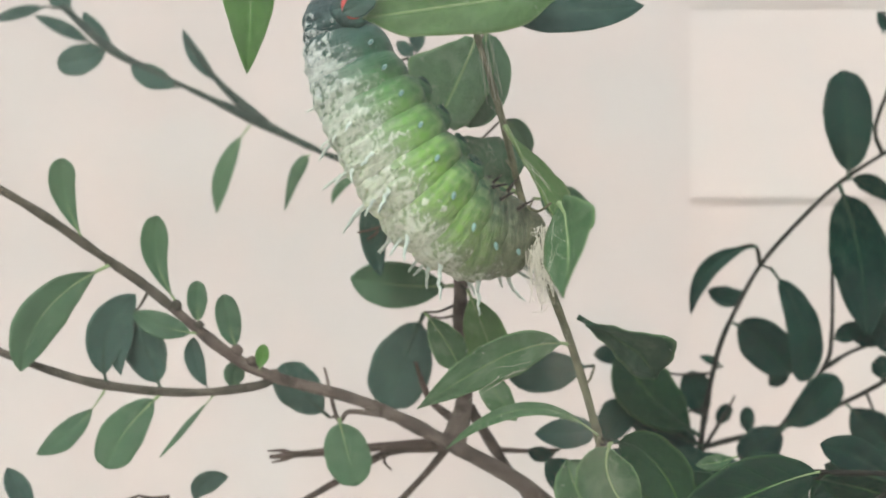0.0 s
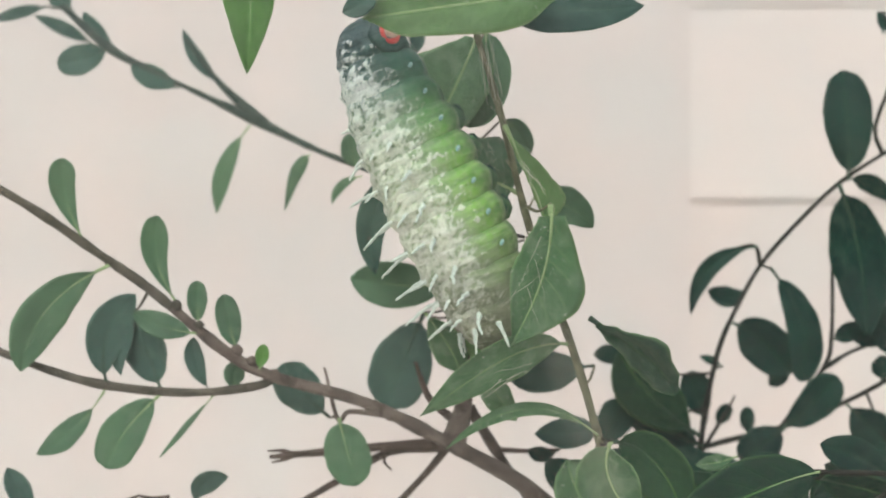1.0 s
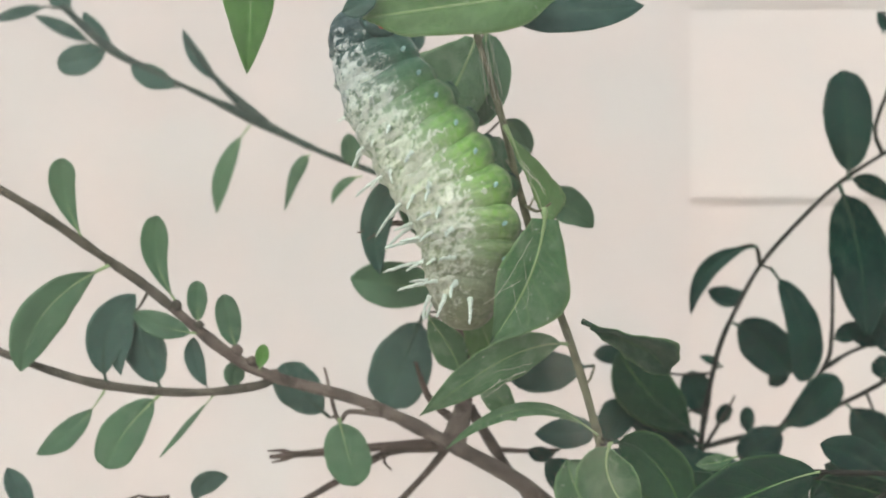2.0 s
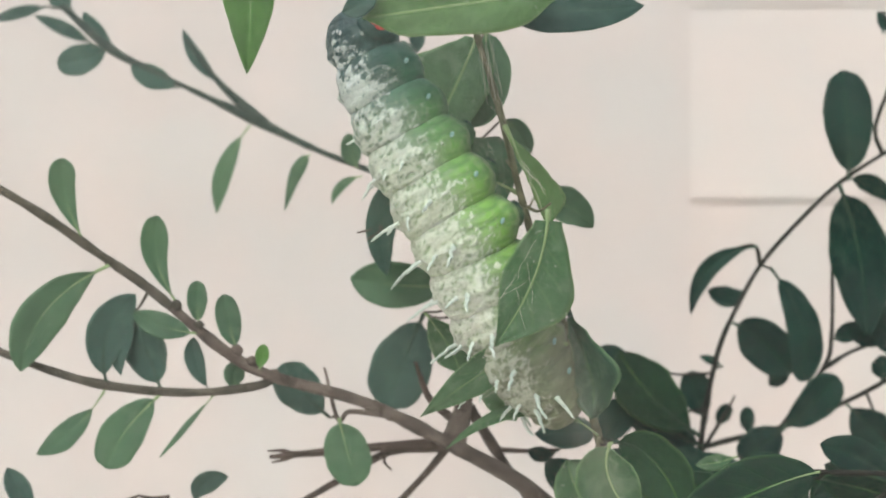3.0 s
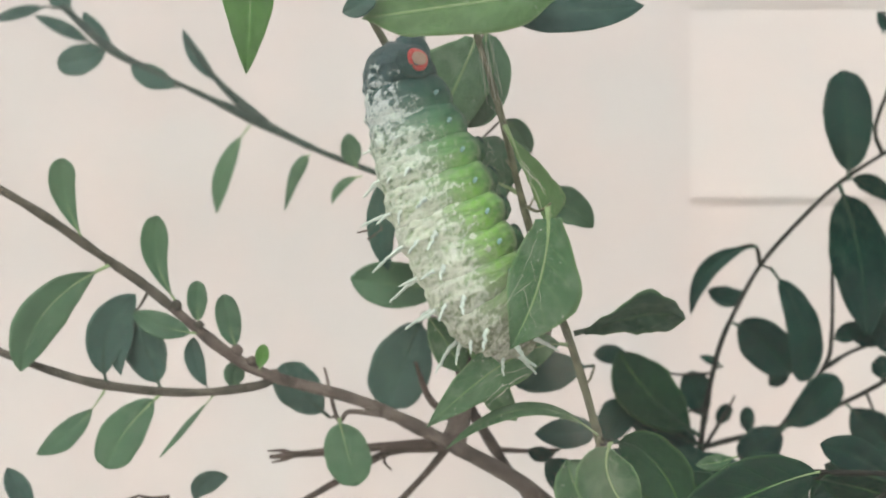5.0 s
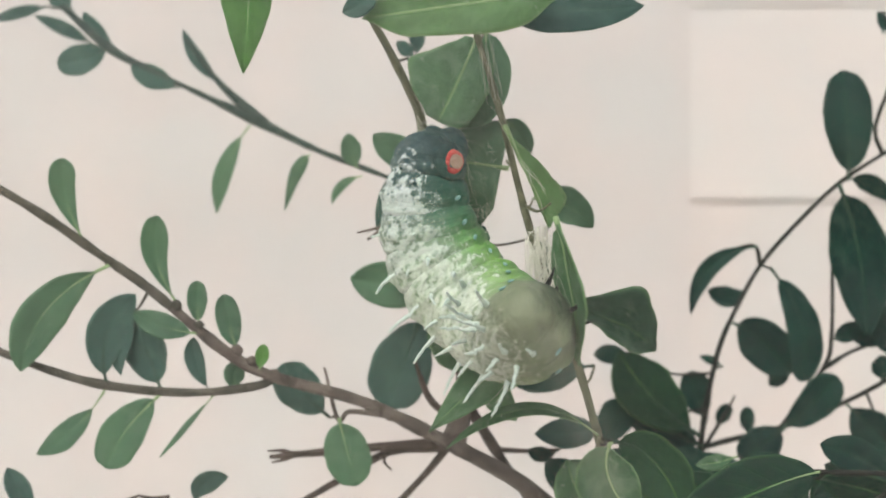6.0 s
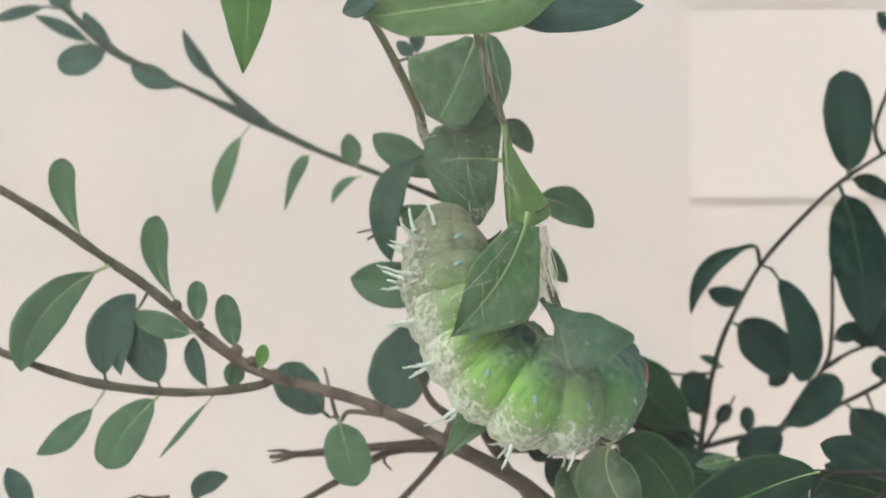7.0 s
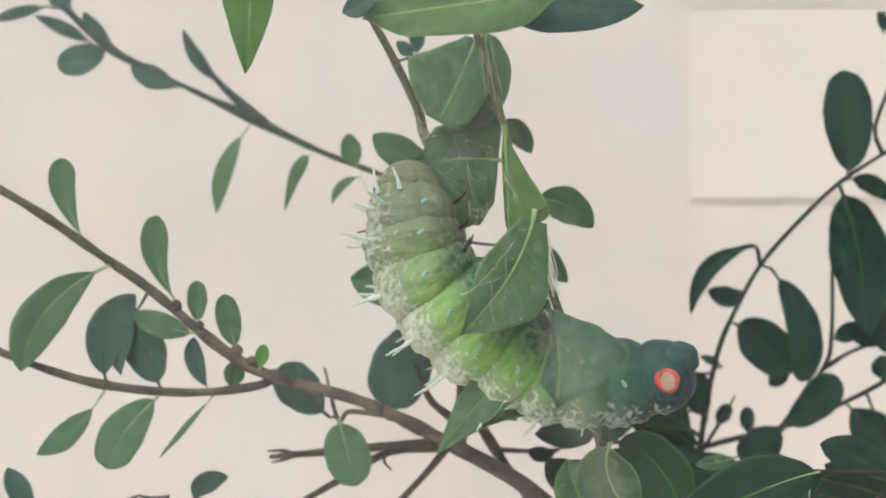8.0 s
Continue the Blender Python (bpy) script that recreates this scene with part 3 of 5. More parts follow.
def node(owner, material, p, r):
    """A swelling of the stem where a leaf or side shoot springs (mm)."""
    bm = bmesh.new()
    bmesh.ops.create_icosphere(bm, subdivisions=2, radius=r * 0.001)
    here = mm(p) - owner.matrix_basis.translation
    for v in bm.verts:
        v.co = v.co * 0.82 * (1 + 0.35 * noise.noise(v.co * 900.0 + here * 300.0)) + here
    part("node", bm, material, owner)


for spot, size in (((-80.2, 21.6, 87.7), 1.35), ((-67.1, 21.6, 86.0), 1.25), ((-54.8, 21.6, 85.8), 1.2), ((-84.6, 19.7, 121.1), 1.3), ((-78.9, 19.7, 117.0), 1.45), ((-63.0, 19.7, 106.5), 1.6), ((-57.8, 19.7, 101.9), 1.5)):
    node(shrub, M_GREYTWIG, spot, size)
for spot, size in (((-48.8, 19.6, 96.0), 1.8), ((-45.3, 19.6, 93.3), 1.7), ((-40.0, 19.6, 90.1), 1.9), ((-12.7, 21.8, 80.3), 1.6), ((2.2, 23.6, 73.1), 2.4)):
    node(shrub, M_BARK, spot, size)


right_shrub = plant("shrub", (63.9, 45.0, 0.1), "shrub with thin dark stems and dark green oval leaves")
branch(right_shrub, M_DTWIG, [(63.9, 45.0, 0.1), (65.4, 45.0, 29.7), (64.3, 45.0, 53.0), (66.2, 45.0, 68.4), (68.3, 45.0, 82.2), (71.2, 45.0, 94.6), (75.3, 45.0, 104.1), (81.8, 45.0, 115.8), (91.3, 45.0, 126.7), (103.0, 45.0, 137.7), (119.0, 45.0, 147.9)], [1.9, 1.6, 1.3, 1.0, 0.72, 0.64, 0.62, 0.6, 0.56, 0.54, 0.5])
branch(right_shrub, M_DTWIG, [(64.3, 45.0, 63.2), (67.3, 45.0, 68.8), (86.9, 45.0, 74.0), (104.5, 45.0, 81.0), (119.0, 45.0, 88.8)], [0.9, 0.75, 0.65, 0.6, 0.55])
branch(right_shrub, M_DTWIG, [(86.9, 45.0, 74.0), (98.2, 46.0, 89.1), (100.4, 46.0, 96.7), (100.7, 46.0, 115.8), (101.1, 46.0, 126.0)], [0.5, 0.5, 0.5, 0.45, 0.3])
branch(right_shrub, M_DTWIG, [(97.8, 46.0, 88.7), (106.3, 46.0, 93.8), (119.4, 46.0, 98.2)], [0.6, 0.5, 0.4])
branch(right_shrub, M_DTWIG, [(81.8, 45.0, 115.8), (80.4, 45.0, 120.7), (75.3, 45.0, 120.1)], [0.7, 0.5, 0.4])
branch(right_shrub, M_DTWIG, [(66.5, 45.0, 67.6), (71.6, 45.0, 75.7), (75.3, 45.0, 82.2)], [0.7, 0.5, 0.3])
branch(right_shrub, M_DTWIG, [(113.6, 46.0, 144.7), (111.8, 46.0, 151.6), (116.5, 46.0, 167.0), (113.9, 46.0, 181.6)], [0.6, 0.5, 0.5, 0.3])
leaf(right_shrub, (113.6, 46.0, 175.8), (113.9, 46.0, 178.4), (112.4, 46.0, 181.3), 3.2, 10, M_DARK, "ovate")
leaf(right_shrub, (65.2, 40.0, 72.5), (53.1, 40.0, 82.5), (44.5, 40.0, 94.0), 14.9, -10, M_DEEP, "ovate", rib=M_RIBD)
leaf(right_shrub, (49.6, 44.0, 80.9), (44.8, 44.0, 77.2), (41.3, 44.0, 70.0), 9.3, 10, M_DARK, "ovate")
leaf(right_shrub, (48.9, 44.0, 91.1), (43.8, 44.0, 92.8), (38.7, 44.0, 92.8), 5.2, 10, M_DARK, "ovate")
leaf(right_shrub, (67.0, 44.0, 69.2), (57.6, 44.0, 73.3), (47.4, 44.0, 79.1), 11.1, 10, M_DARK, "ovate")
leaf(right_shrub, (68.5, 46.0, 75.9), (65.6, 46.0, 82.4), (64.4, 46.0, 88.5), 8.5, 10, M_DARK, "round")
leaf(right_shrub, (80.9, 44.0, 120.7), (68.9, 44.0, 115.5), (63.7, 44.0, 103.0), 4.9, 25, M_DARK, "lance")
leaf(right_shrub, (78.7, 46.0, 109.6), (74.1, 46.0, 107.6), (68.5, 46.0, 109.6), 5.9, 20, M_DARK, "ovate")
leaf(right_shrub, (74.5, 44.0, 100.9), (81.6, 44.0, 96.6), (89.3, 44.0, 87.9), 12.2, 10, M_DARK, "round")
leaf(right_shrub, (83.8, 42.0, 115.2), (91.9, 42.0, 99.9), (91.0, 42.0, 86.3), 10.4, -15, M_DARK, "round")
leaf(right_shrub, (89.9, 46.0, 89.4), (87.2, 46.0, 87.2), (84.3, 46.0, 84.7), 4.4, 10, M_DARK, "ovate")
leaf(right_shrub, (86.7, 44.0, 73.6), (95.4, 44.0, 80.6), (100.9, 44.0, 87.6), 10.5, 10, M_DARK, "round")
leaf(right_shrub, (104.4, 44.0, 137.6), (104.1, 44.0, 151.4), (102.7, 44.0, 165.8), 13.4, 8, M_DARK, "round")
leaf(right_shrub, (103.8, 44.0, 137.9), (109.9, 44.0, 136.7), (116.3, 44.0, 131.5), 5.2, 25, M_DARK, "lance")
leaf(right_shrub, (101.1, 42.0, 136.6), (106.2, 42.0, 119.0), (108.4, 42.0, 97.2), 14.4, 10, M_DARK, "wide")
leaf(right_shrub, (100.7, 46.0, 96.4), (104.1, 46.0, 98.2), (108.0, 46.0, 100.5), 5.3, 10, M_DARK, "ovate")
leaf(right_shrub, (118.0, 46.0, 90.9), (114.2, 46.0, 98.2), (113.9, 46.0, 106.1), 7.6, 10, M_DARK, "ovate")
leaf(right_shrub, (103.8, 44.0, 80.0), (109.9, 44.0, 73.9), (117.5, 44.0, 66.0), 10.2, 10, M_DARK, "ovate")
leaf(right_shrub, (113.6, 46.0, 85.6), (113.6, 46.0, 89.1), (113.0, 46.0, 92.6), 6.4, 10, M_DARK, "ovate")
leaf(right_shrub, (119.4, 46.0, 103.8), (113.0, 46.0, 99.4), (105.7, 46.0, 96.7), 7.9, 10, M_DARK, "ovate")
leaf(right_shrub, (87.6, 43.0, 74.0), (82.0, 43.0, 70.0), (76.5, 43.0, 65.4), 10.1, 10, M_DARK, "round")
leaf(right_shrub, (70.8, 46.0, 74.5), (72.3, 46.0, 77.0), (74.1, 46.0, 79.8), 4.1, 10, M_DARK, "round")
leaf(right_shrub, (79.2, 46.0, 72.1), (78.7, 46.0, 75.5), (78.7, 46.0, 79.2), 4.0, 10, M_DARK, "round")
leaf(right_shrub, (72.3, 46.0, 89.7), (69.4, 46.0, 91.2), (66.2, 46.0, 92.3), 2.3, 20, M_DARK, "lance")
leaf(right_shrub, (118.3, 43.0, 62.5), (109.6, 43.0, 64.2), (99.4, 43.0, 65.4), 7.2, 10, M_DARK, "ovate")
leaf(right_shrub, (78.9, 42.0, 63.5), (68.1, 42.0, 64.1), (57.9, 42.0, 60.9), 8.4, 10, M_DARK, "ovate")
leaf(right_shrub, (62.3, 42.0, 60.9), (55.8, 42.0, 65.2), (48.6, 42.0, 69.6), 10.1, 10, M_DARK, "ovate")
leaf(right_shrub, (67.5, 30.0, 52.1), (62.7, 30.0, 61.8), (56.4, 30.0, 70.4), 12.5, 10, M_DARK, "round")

low_plant = plant("low_plant", (50.0, -4.0, -0.1), "low leafy plant with broad glossy leaves")
branch(low_plant, M_DTWIG, [(50.0, -4.0, -0.1), (49.4, -4.0, 26.5), (48.8, -4.0, 47.5), (77.7, -6.0, 56.6), (99.0, -8.0, 70.4), (95.1, -8.0, 71.8), (87.4, -8.0, 72.1), (80.8, -8.0, 72.3)], [1.5, 1.4, 1.2, 1.1, 0.7, 0.62, 0.6, 0.45], "stem")
branch(low_plant, M_TWIG, [(48.8, -4.0, 47.5), (38.2, 0.0, 55.1), (33.2, 4.0, 66.8), (34.0, -4.0, 79.0)], [1.2, 0.9, 0.6, 0.4], "stem")
# first and third blade make one leaf, its lit and dim halves coloured apart
leaf(low_plant, (36.7, -4.0, 78.2), (36.0, -4.0, 70.6), (41.6, -4.0, 61.6), 14.0, -8, M_FRESH, "round", cup=0.2, lop=-0.15)
leaf(low_plant, (32.7, 6.0, 60.7), (29.9, 6.0, 66.2), (28.0, 6.0, 72.6), 11.0, 8, M_SOFT, "acute")
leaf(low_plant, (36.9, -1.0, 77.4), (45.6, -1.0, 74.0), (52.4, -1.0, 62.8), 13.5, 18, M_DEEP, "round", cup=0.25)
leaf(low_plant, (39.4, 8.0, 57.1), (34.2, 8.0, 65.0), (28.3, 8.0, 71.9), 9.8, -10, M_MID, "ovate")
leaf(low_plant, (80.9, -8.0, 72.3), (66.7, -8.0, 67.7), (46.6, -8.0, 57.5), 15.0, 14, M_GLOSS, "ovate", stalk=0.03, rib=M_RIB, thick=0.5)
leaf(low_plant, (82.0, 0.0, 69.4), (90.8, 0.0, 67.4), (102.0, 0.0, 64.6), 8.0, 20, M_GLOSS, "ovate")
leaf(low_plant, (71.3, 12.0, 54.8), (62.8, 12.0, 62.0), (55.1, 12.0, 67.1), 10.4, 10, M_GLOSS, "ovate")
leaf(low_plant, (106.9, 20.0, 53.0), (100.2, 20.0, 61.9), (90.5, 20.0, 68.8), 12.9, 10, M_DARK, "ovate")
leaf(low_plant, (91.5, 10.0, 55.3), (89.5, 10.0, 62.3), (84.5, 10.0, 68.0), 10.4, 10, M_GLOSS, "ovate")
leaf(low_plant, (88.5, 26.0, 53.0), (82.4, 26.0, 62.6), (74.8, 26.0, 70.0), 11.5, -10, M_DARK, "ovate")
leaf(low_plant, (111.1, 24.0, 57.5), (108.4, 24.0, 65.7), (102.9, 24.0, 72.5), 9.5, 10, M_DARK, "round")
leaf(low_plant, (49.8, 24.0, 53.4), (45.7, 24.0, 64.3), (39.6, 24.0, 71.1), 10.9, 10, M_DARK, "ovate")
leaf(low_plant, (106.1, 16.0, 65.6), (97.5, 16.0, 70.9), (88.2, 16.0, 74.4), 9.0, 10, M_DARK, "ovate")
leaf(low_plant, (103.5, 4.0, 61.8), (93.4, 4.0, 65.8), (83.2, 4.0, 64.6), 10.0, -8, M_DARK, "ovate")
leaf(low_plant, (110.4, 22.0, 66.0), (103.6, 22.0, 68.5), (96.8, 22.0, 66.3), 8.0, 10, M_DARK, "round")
leaf(low_plant, (68.5, 14.0, 72.0), (63.3, 14.0, 70.4), (58.6, 14.0, 69.9), 3.7, 30, M_FRESH, "lance")

twig = plant("leafy_twig", (44.2, 6.0, 0.0), "slender green-brown twig with large green leaves and silk")
branch(twig, M_TWIG, [(44.2, 6.0, 0.0), (41.9, 6.0, 39.6), (39.1, 6.0, 63.9), (35.3, 6.0, 76.7), (32.0, 5.0, 88.3), (28.7, 4.0, 98.6), (25.3, 2.0, 107.5), (20.4, 4.0, 121.4), (16.6, 4.0, 135.3), (13.7, 2.0, 146.8), (10.8, 0.0, 156.4), (7.1, -4.0, 167.5), (3.8, -6.0, 181.2)], [1.3, 1.15, 1.0, 0.95, 0.92, 0.92, 0.85, 0.85, 0.8, 0.8, 0.72, 0.68, 0.7], "stem")
branch(twig, M_TWIG, [(-23.0, 0.0, 183.9), (-9.1, -4.0, 184.8), (3.8, -6.0, 181.2)], [0.8, 0.8, 0.7], "stem")
branch(twig, M_TWIG, [(-23.0, 0.0, 183.9), (-32.0, -8.0, 188.0), (-40.5, -12.0, 187.0)], [0.8, 0.8, 0.7], "stem")
tip_leaf = leaf(twig, (-40.4, -12.0, 186.8), (-40.4, -12.0, 173.9), (-41.4, -12.0, 157.0), 11.9, 5, M_BRIGHT, "acute")
leaf(twig, (26.4, -18.0, 174.0), (6.0, -18.0, 170.8), (-16.8, -18.0, 167.5), 14.0, 0, M_PALE, "awning")
leaf(twig, (-13.0, -20.0, 173.6), (-16.4, -20.0, 170.3), (-20.6, -20.0, 168.4), 5.1, 10, M_BLUE, "ovate")
leaf(twig, (7.9, -12.0, 174.3), (24.0, -12.0, 170.8), (42.4, -12.0, 171.4), 11.5, -12, M_BLUE, "wide")
leaf(twig, (8.0, 8.0, 169.7), (4.0, 8.0, 159.4), (-1.2, 8.0, 149.0), 23.0, 0, M_SOFT, "kite")
leaf(twig, (9.9, 12.0, 171.8), (8.9, 12.0, 160.6), (5.7, 12.0, 148.1), 14.4, 15, M_MID, "round")
rolled_leaf = leaf(twig, (14.6, 12.0, 140.5), (4.7, 12.0, 140.9), (-5.5, 12.0, 139.7), 33.4, 0, M_UNDER, "drape", cup=-0.10, rib=M_RIB)
leaf(shrub, (6.9, 21.0, 120.1), (-1.9, 21.0, 125.0), (-10.6, 21.0, 129.8), 7.8, 10, M_MID, "ovate")
hanging_leaf = leaf(shrub, (-6.6, 22.0, 139.7), (-16.8, 22.0, 129.6), (-16.1, 22.0, 113.4), 7.8, 15, M_TEAL, "ovate")
leaf(shrub, (-8.3, 11.0, 163.9), (-4.2, 11.0, 157.9), (-0.5, 11.0, 150.3), 4.6, 0, M_BLUE, "lance")
folded_leaf = leaf(twig, (13.3, -4.0, 147.0), (13.9, -4.0, 134.9), (14.2, -4.0, 122.6), 18.0, 0, M_PALE, "pennant", cup=0.05)
front_leaf = leaf(twig, (22.6, -14.0, 129.6), (21.2, -14.0, 115.2), (14.3, -14.0, 99.7), 19.0, 0, M_FRESH, "shield")
left_leaf = leaf(twig, (27.5, -2.0, 98.8), (14.4, -2.0, 97.5), (-5.7, -2.0, 84.9), 10.7, 0, M_SOFT, "lance")
right_leaf = leaf(twig, (23.2, -14.0, 109.7), (22.2, -14.0, 97.2), (18.7, -14.0, 85.1), 29.0, 0, M_COOL, "fin", cup=0.08)
leaf(twig, (34.5, 2.0, 78.6), (18.4, 2.0, 84.4), (0.5, 2.0, 75.4), 3.5, 30, M_FRESH, "lance")
leaf(twig, (36.5, 24.0, 91.8), (25.3, 24.0, 90.7), (15.0, 24.0, 90.2), 10.9, -15, M_TEAL, "ovate")
leaf(twig, (21.4, 20.0, 132.0), (29.3, 20.0, 130.3), (35.6, 20.0, 125.0), 8.6, -8, M_MID, "wide")


def stalks(owner, material):
    """Join each leaf whose foot stands off the stems to the nearest stem."""
    stems = [q for q in owner.children if q.name.split(".")[0] in ("branch", "stem")]
    points = [q.matrix_basis @ v.co for q in stems for v in q.data.vertices]
    for q in [q for q in owner.children if q.name.split(".")[0] == "leaf"]:
        foot = q.matrix_basis.translation.copy()
        near = min(points, key=lambda p: (p - foot).length_squared)
        gap = (near - foot).length
        if gap < 0.0020:
            continue
        bm = bmesh.new()
        bow = near.lerp(foot, 0.5) + Vector((0, 0, -0.08 * gap))
        tube(bm, glide([near, bow, foot], 6), [0.00042, 0.00032, 0.00026], 6)
        part("stalk", bm, material, owner)


for owner, material in ((shrub, M_GREYTWIG), (right_shrub, M_DTWIG), (low_plant, M_DTWIG), (twig, M_TWIG)):
    stalks(owner, material)


# ---- silk spun by the larva ----
def silk(name, owner, corners, count, thick, label, seed):
    """Fine threads between opposite sides of a four-cornered patch (mm)."""
    rng = random.Random(seed)
    a, b, c, d = (mm(p) for p in corners)
    bm = bmesh.new()

    def spot(u, v):
        p = a.lerp(b, u).lerp(d.lerp(c, u), v)
        return p + Vector((rng.uniform(-1, 1), rng.uniform(-2.5, 1.0), rng.uniform(-1, 1))) * 0.0012

    for i in range(count):
        if rng.random() < 0.55:
            u = rng.random()
            p, q = spot(u, rng.uniform(0, 0.25)), spot(min(1, max(0, u + rng.uniform(-0.35, 0.35))), rng.uniform(0.6, 1))
        else:
            v = rng.random()
            p, q = spot(rng.uniform(0, 0.3), v), spot(rng.uniform(0.6, 1), min(1, max(0, v + rng.uniform(-0.3, 0.3))))
        m = p.lerp(q, rng.uniform(0.35, 0.65)) + Vector((rng.uniform(-1, 1), rng.uniform(-1, 0.3), rng.uniform(-1.4, 0.4))) * 0.0010
        tube(bm, glide([p, m, q], 4), [thick * rng.uniform(0.6, 1.3) * 0.001, thick * rng.uniform(0.5, 1.0) * 0.001], 4)
    if owner:
        return part(name, bm, M_SILK, owner, label)
    ob = new(name, mesh_of(name, bm, M_SILK))
    return tagged(ob, label, "silk", kind="stuff")


silk("silk_web", None, ((-4.1, 6.0, 148.9), (12.8, 4.0, 147.4), (13.5, 6.0, 124.6), (-3.7, 8.0, 134.3)), 60, 0.011, "pale tangled silk threads spun over rolled leaves", 3)
silk("silk_web", None, ((-5.4, 8.0, 151.0), (-1.2, 8.0, 150.4), (-1.8, 6.0, 145.0), (-5.4, 6.0, 144.4)), 24, 0.030, "pale tangled silk threads spun over rolled leaves", 4)
silk("silk_web", None, ((18.9, 0.0, 123.9), (22.2, 0.0, 125.1), (25.7, 2.0, 108.2), (20.4, 2.0, 106.5)), 90, 0.10, "pale tangled silk threads along a twig", 5)
silk("silk_web", None, ((7.2, -3.0, 167.1), (10.4, -3.0, 167.1), (14.4, -1.0, 145.0), (11.0, -1.0, 148.1)), 20, 0.018, "pale tangled silk threads along a twig", 6)
silk("silk_web", None, ((7.2, 8.0, 131.1), (13.6, 8.0, 130.4), (14.3, 8.0, 124.0), (4.6, 8.0, 124.6)), 26, 0.024, "pale tangled silk threads spun over rolled leaves", 7)


def leaf_silk(ob, length, width, count, seed):
    """Stray threads stuck to a leaf, in its own space (mm)."""
    rng = random.Random(seed)
    bm = bmesh.new()
    for i in range(count):
        u, v = rng.uniform(0.22, 0.62), rng.uniform(-0.22, 0.16)
        pts = []
        ang = rng.uniform(-0.6, 0.6)
        for q in range(5):
            pts.append(mm((length * u + q * 2.2 * math.cos(ang), width * v + q * 2.2 * math.sin(ang) + rng.uniform(-0.5, 0.5), 0.75 + rng.uniform(0, 0.3))))
        tube(bm, glide(pts, 3), [0.000030, 0.000022], 4)
    part("silk_thread", bm, M_SILK, ob, "stray pale silk threads")


leaf_silk(front_leaf, 30.0, 11.0, 5, 11)
leaf_silk(folded_leaf, 22.0, 9.0, 6, 12)
leaf_silk(left_leaf, 33.0, 6.0, 5, 13)

# ---- the larva: rear end, nine body rings, head ----
RINGS = 10
GIRTH = [7.9, 9.4, 10.6, 11.5, 12.0, 12.1, 11.9, 11.3, 10.6, 9.3, 6.4]
REACH = [0.0, 0.96, 1.96, 3.01, 4.11, 5.21, 6.31, 7.36, 8.31, 9.11, 9.81]  # where each ring sits along the line
COATS = [(-0.5, (0.008, 0.026, 0.030), (0.010, 0.046, 0.050), (0.026, 0.072, 0.080), (0.60, 0.68, 0.69), -0.30),
         (0.6, (0.012, 0.046, 0.042), (0.022, 0.100, 0.078), (0.040, 0.092, 0.088), (0.60, 0.69, 0.68), -0.06),
         (1.6, (0.016, 0.064, 0.048), (0.048, 0.172, 0.096), (0.105, 0.185, 0.145), (0.52, 0.61, 0.57), 0.14),
         (3.0, (0.020, 0.080, 0.050), (0.125, 0.310, 0.085), (0.19, 0.30, 0.165), (0.58, 0.67, 0.59), 0.26),
         (4.8, (0.024, 0.095, 0.052), (0.195, 0.425, 0.088), (0.26, 0.40, 0.18), (0.63, 0.71, 0.62), 0.34),
         (6.5, (0.030, 0.090, 0.052), (0.190, 0.375, 0.098), (0.26, 0.37, 0.20), (0.64, 0.71, 0.63), 0.34),
         (8.2, (0.046, 0.074, 0.052), (0.150, 0.195, 0.125), (0.21, 0.255, 0.175), (0.44, 0.49, 0.42), 0.05),
         (10.6, (0.056, 0.076, 0.054), (0.165, 0.195, 0.125), (0.19, 0.22, 0.145), (0.40, 0.44, 0.36), 0.0)]


def coat_at(k):
    for a, b in zip(COATS, COATS[1:]):
        if k <= b[0]:
            f = (k - a[0]) / (b[0] - a[0])
            return [tuple(p + (q - p) * f for p, q in zip(u, v)) for u, v in zip(a[1:5], b[1:5])] + [a[5] + (b[5] - a[5]) * f]


def coat(k):
    """The ring's skin, between the coats that the larva has along its length."""
    return larva_material("larva_skin", coat_at(k - 0.5), coat_at(k + 0.5))


larva = tagged(new("caterpillar"), "plump green caterpillar dusted with white wax and soft spines", "caterpillar")
larva.location = (0.0, 0.0, 0.120)


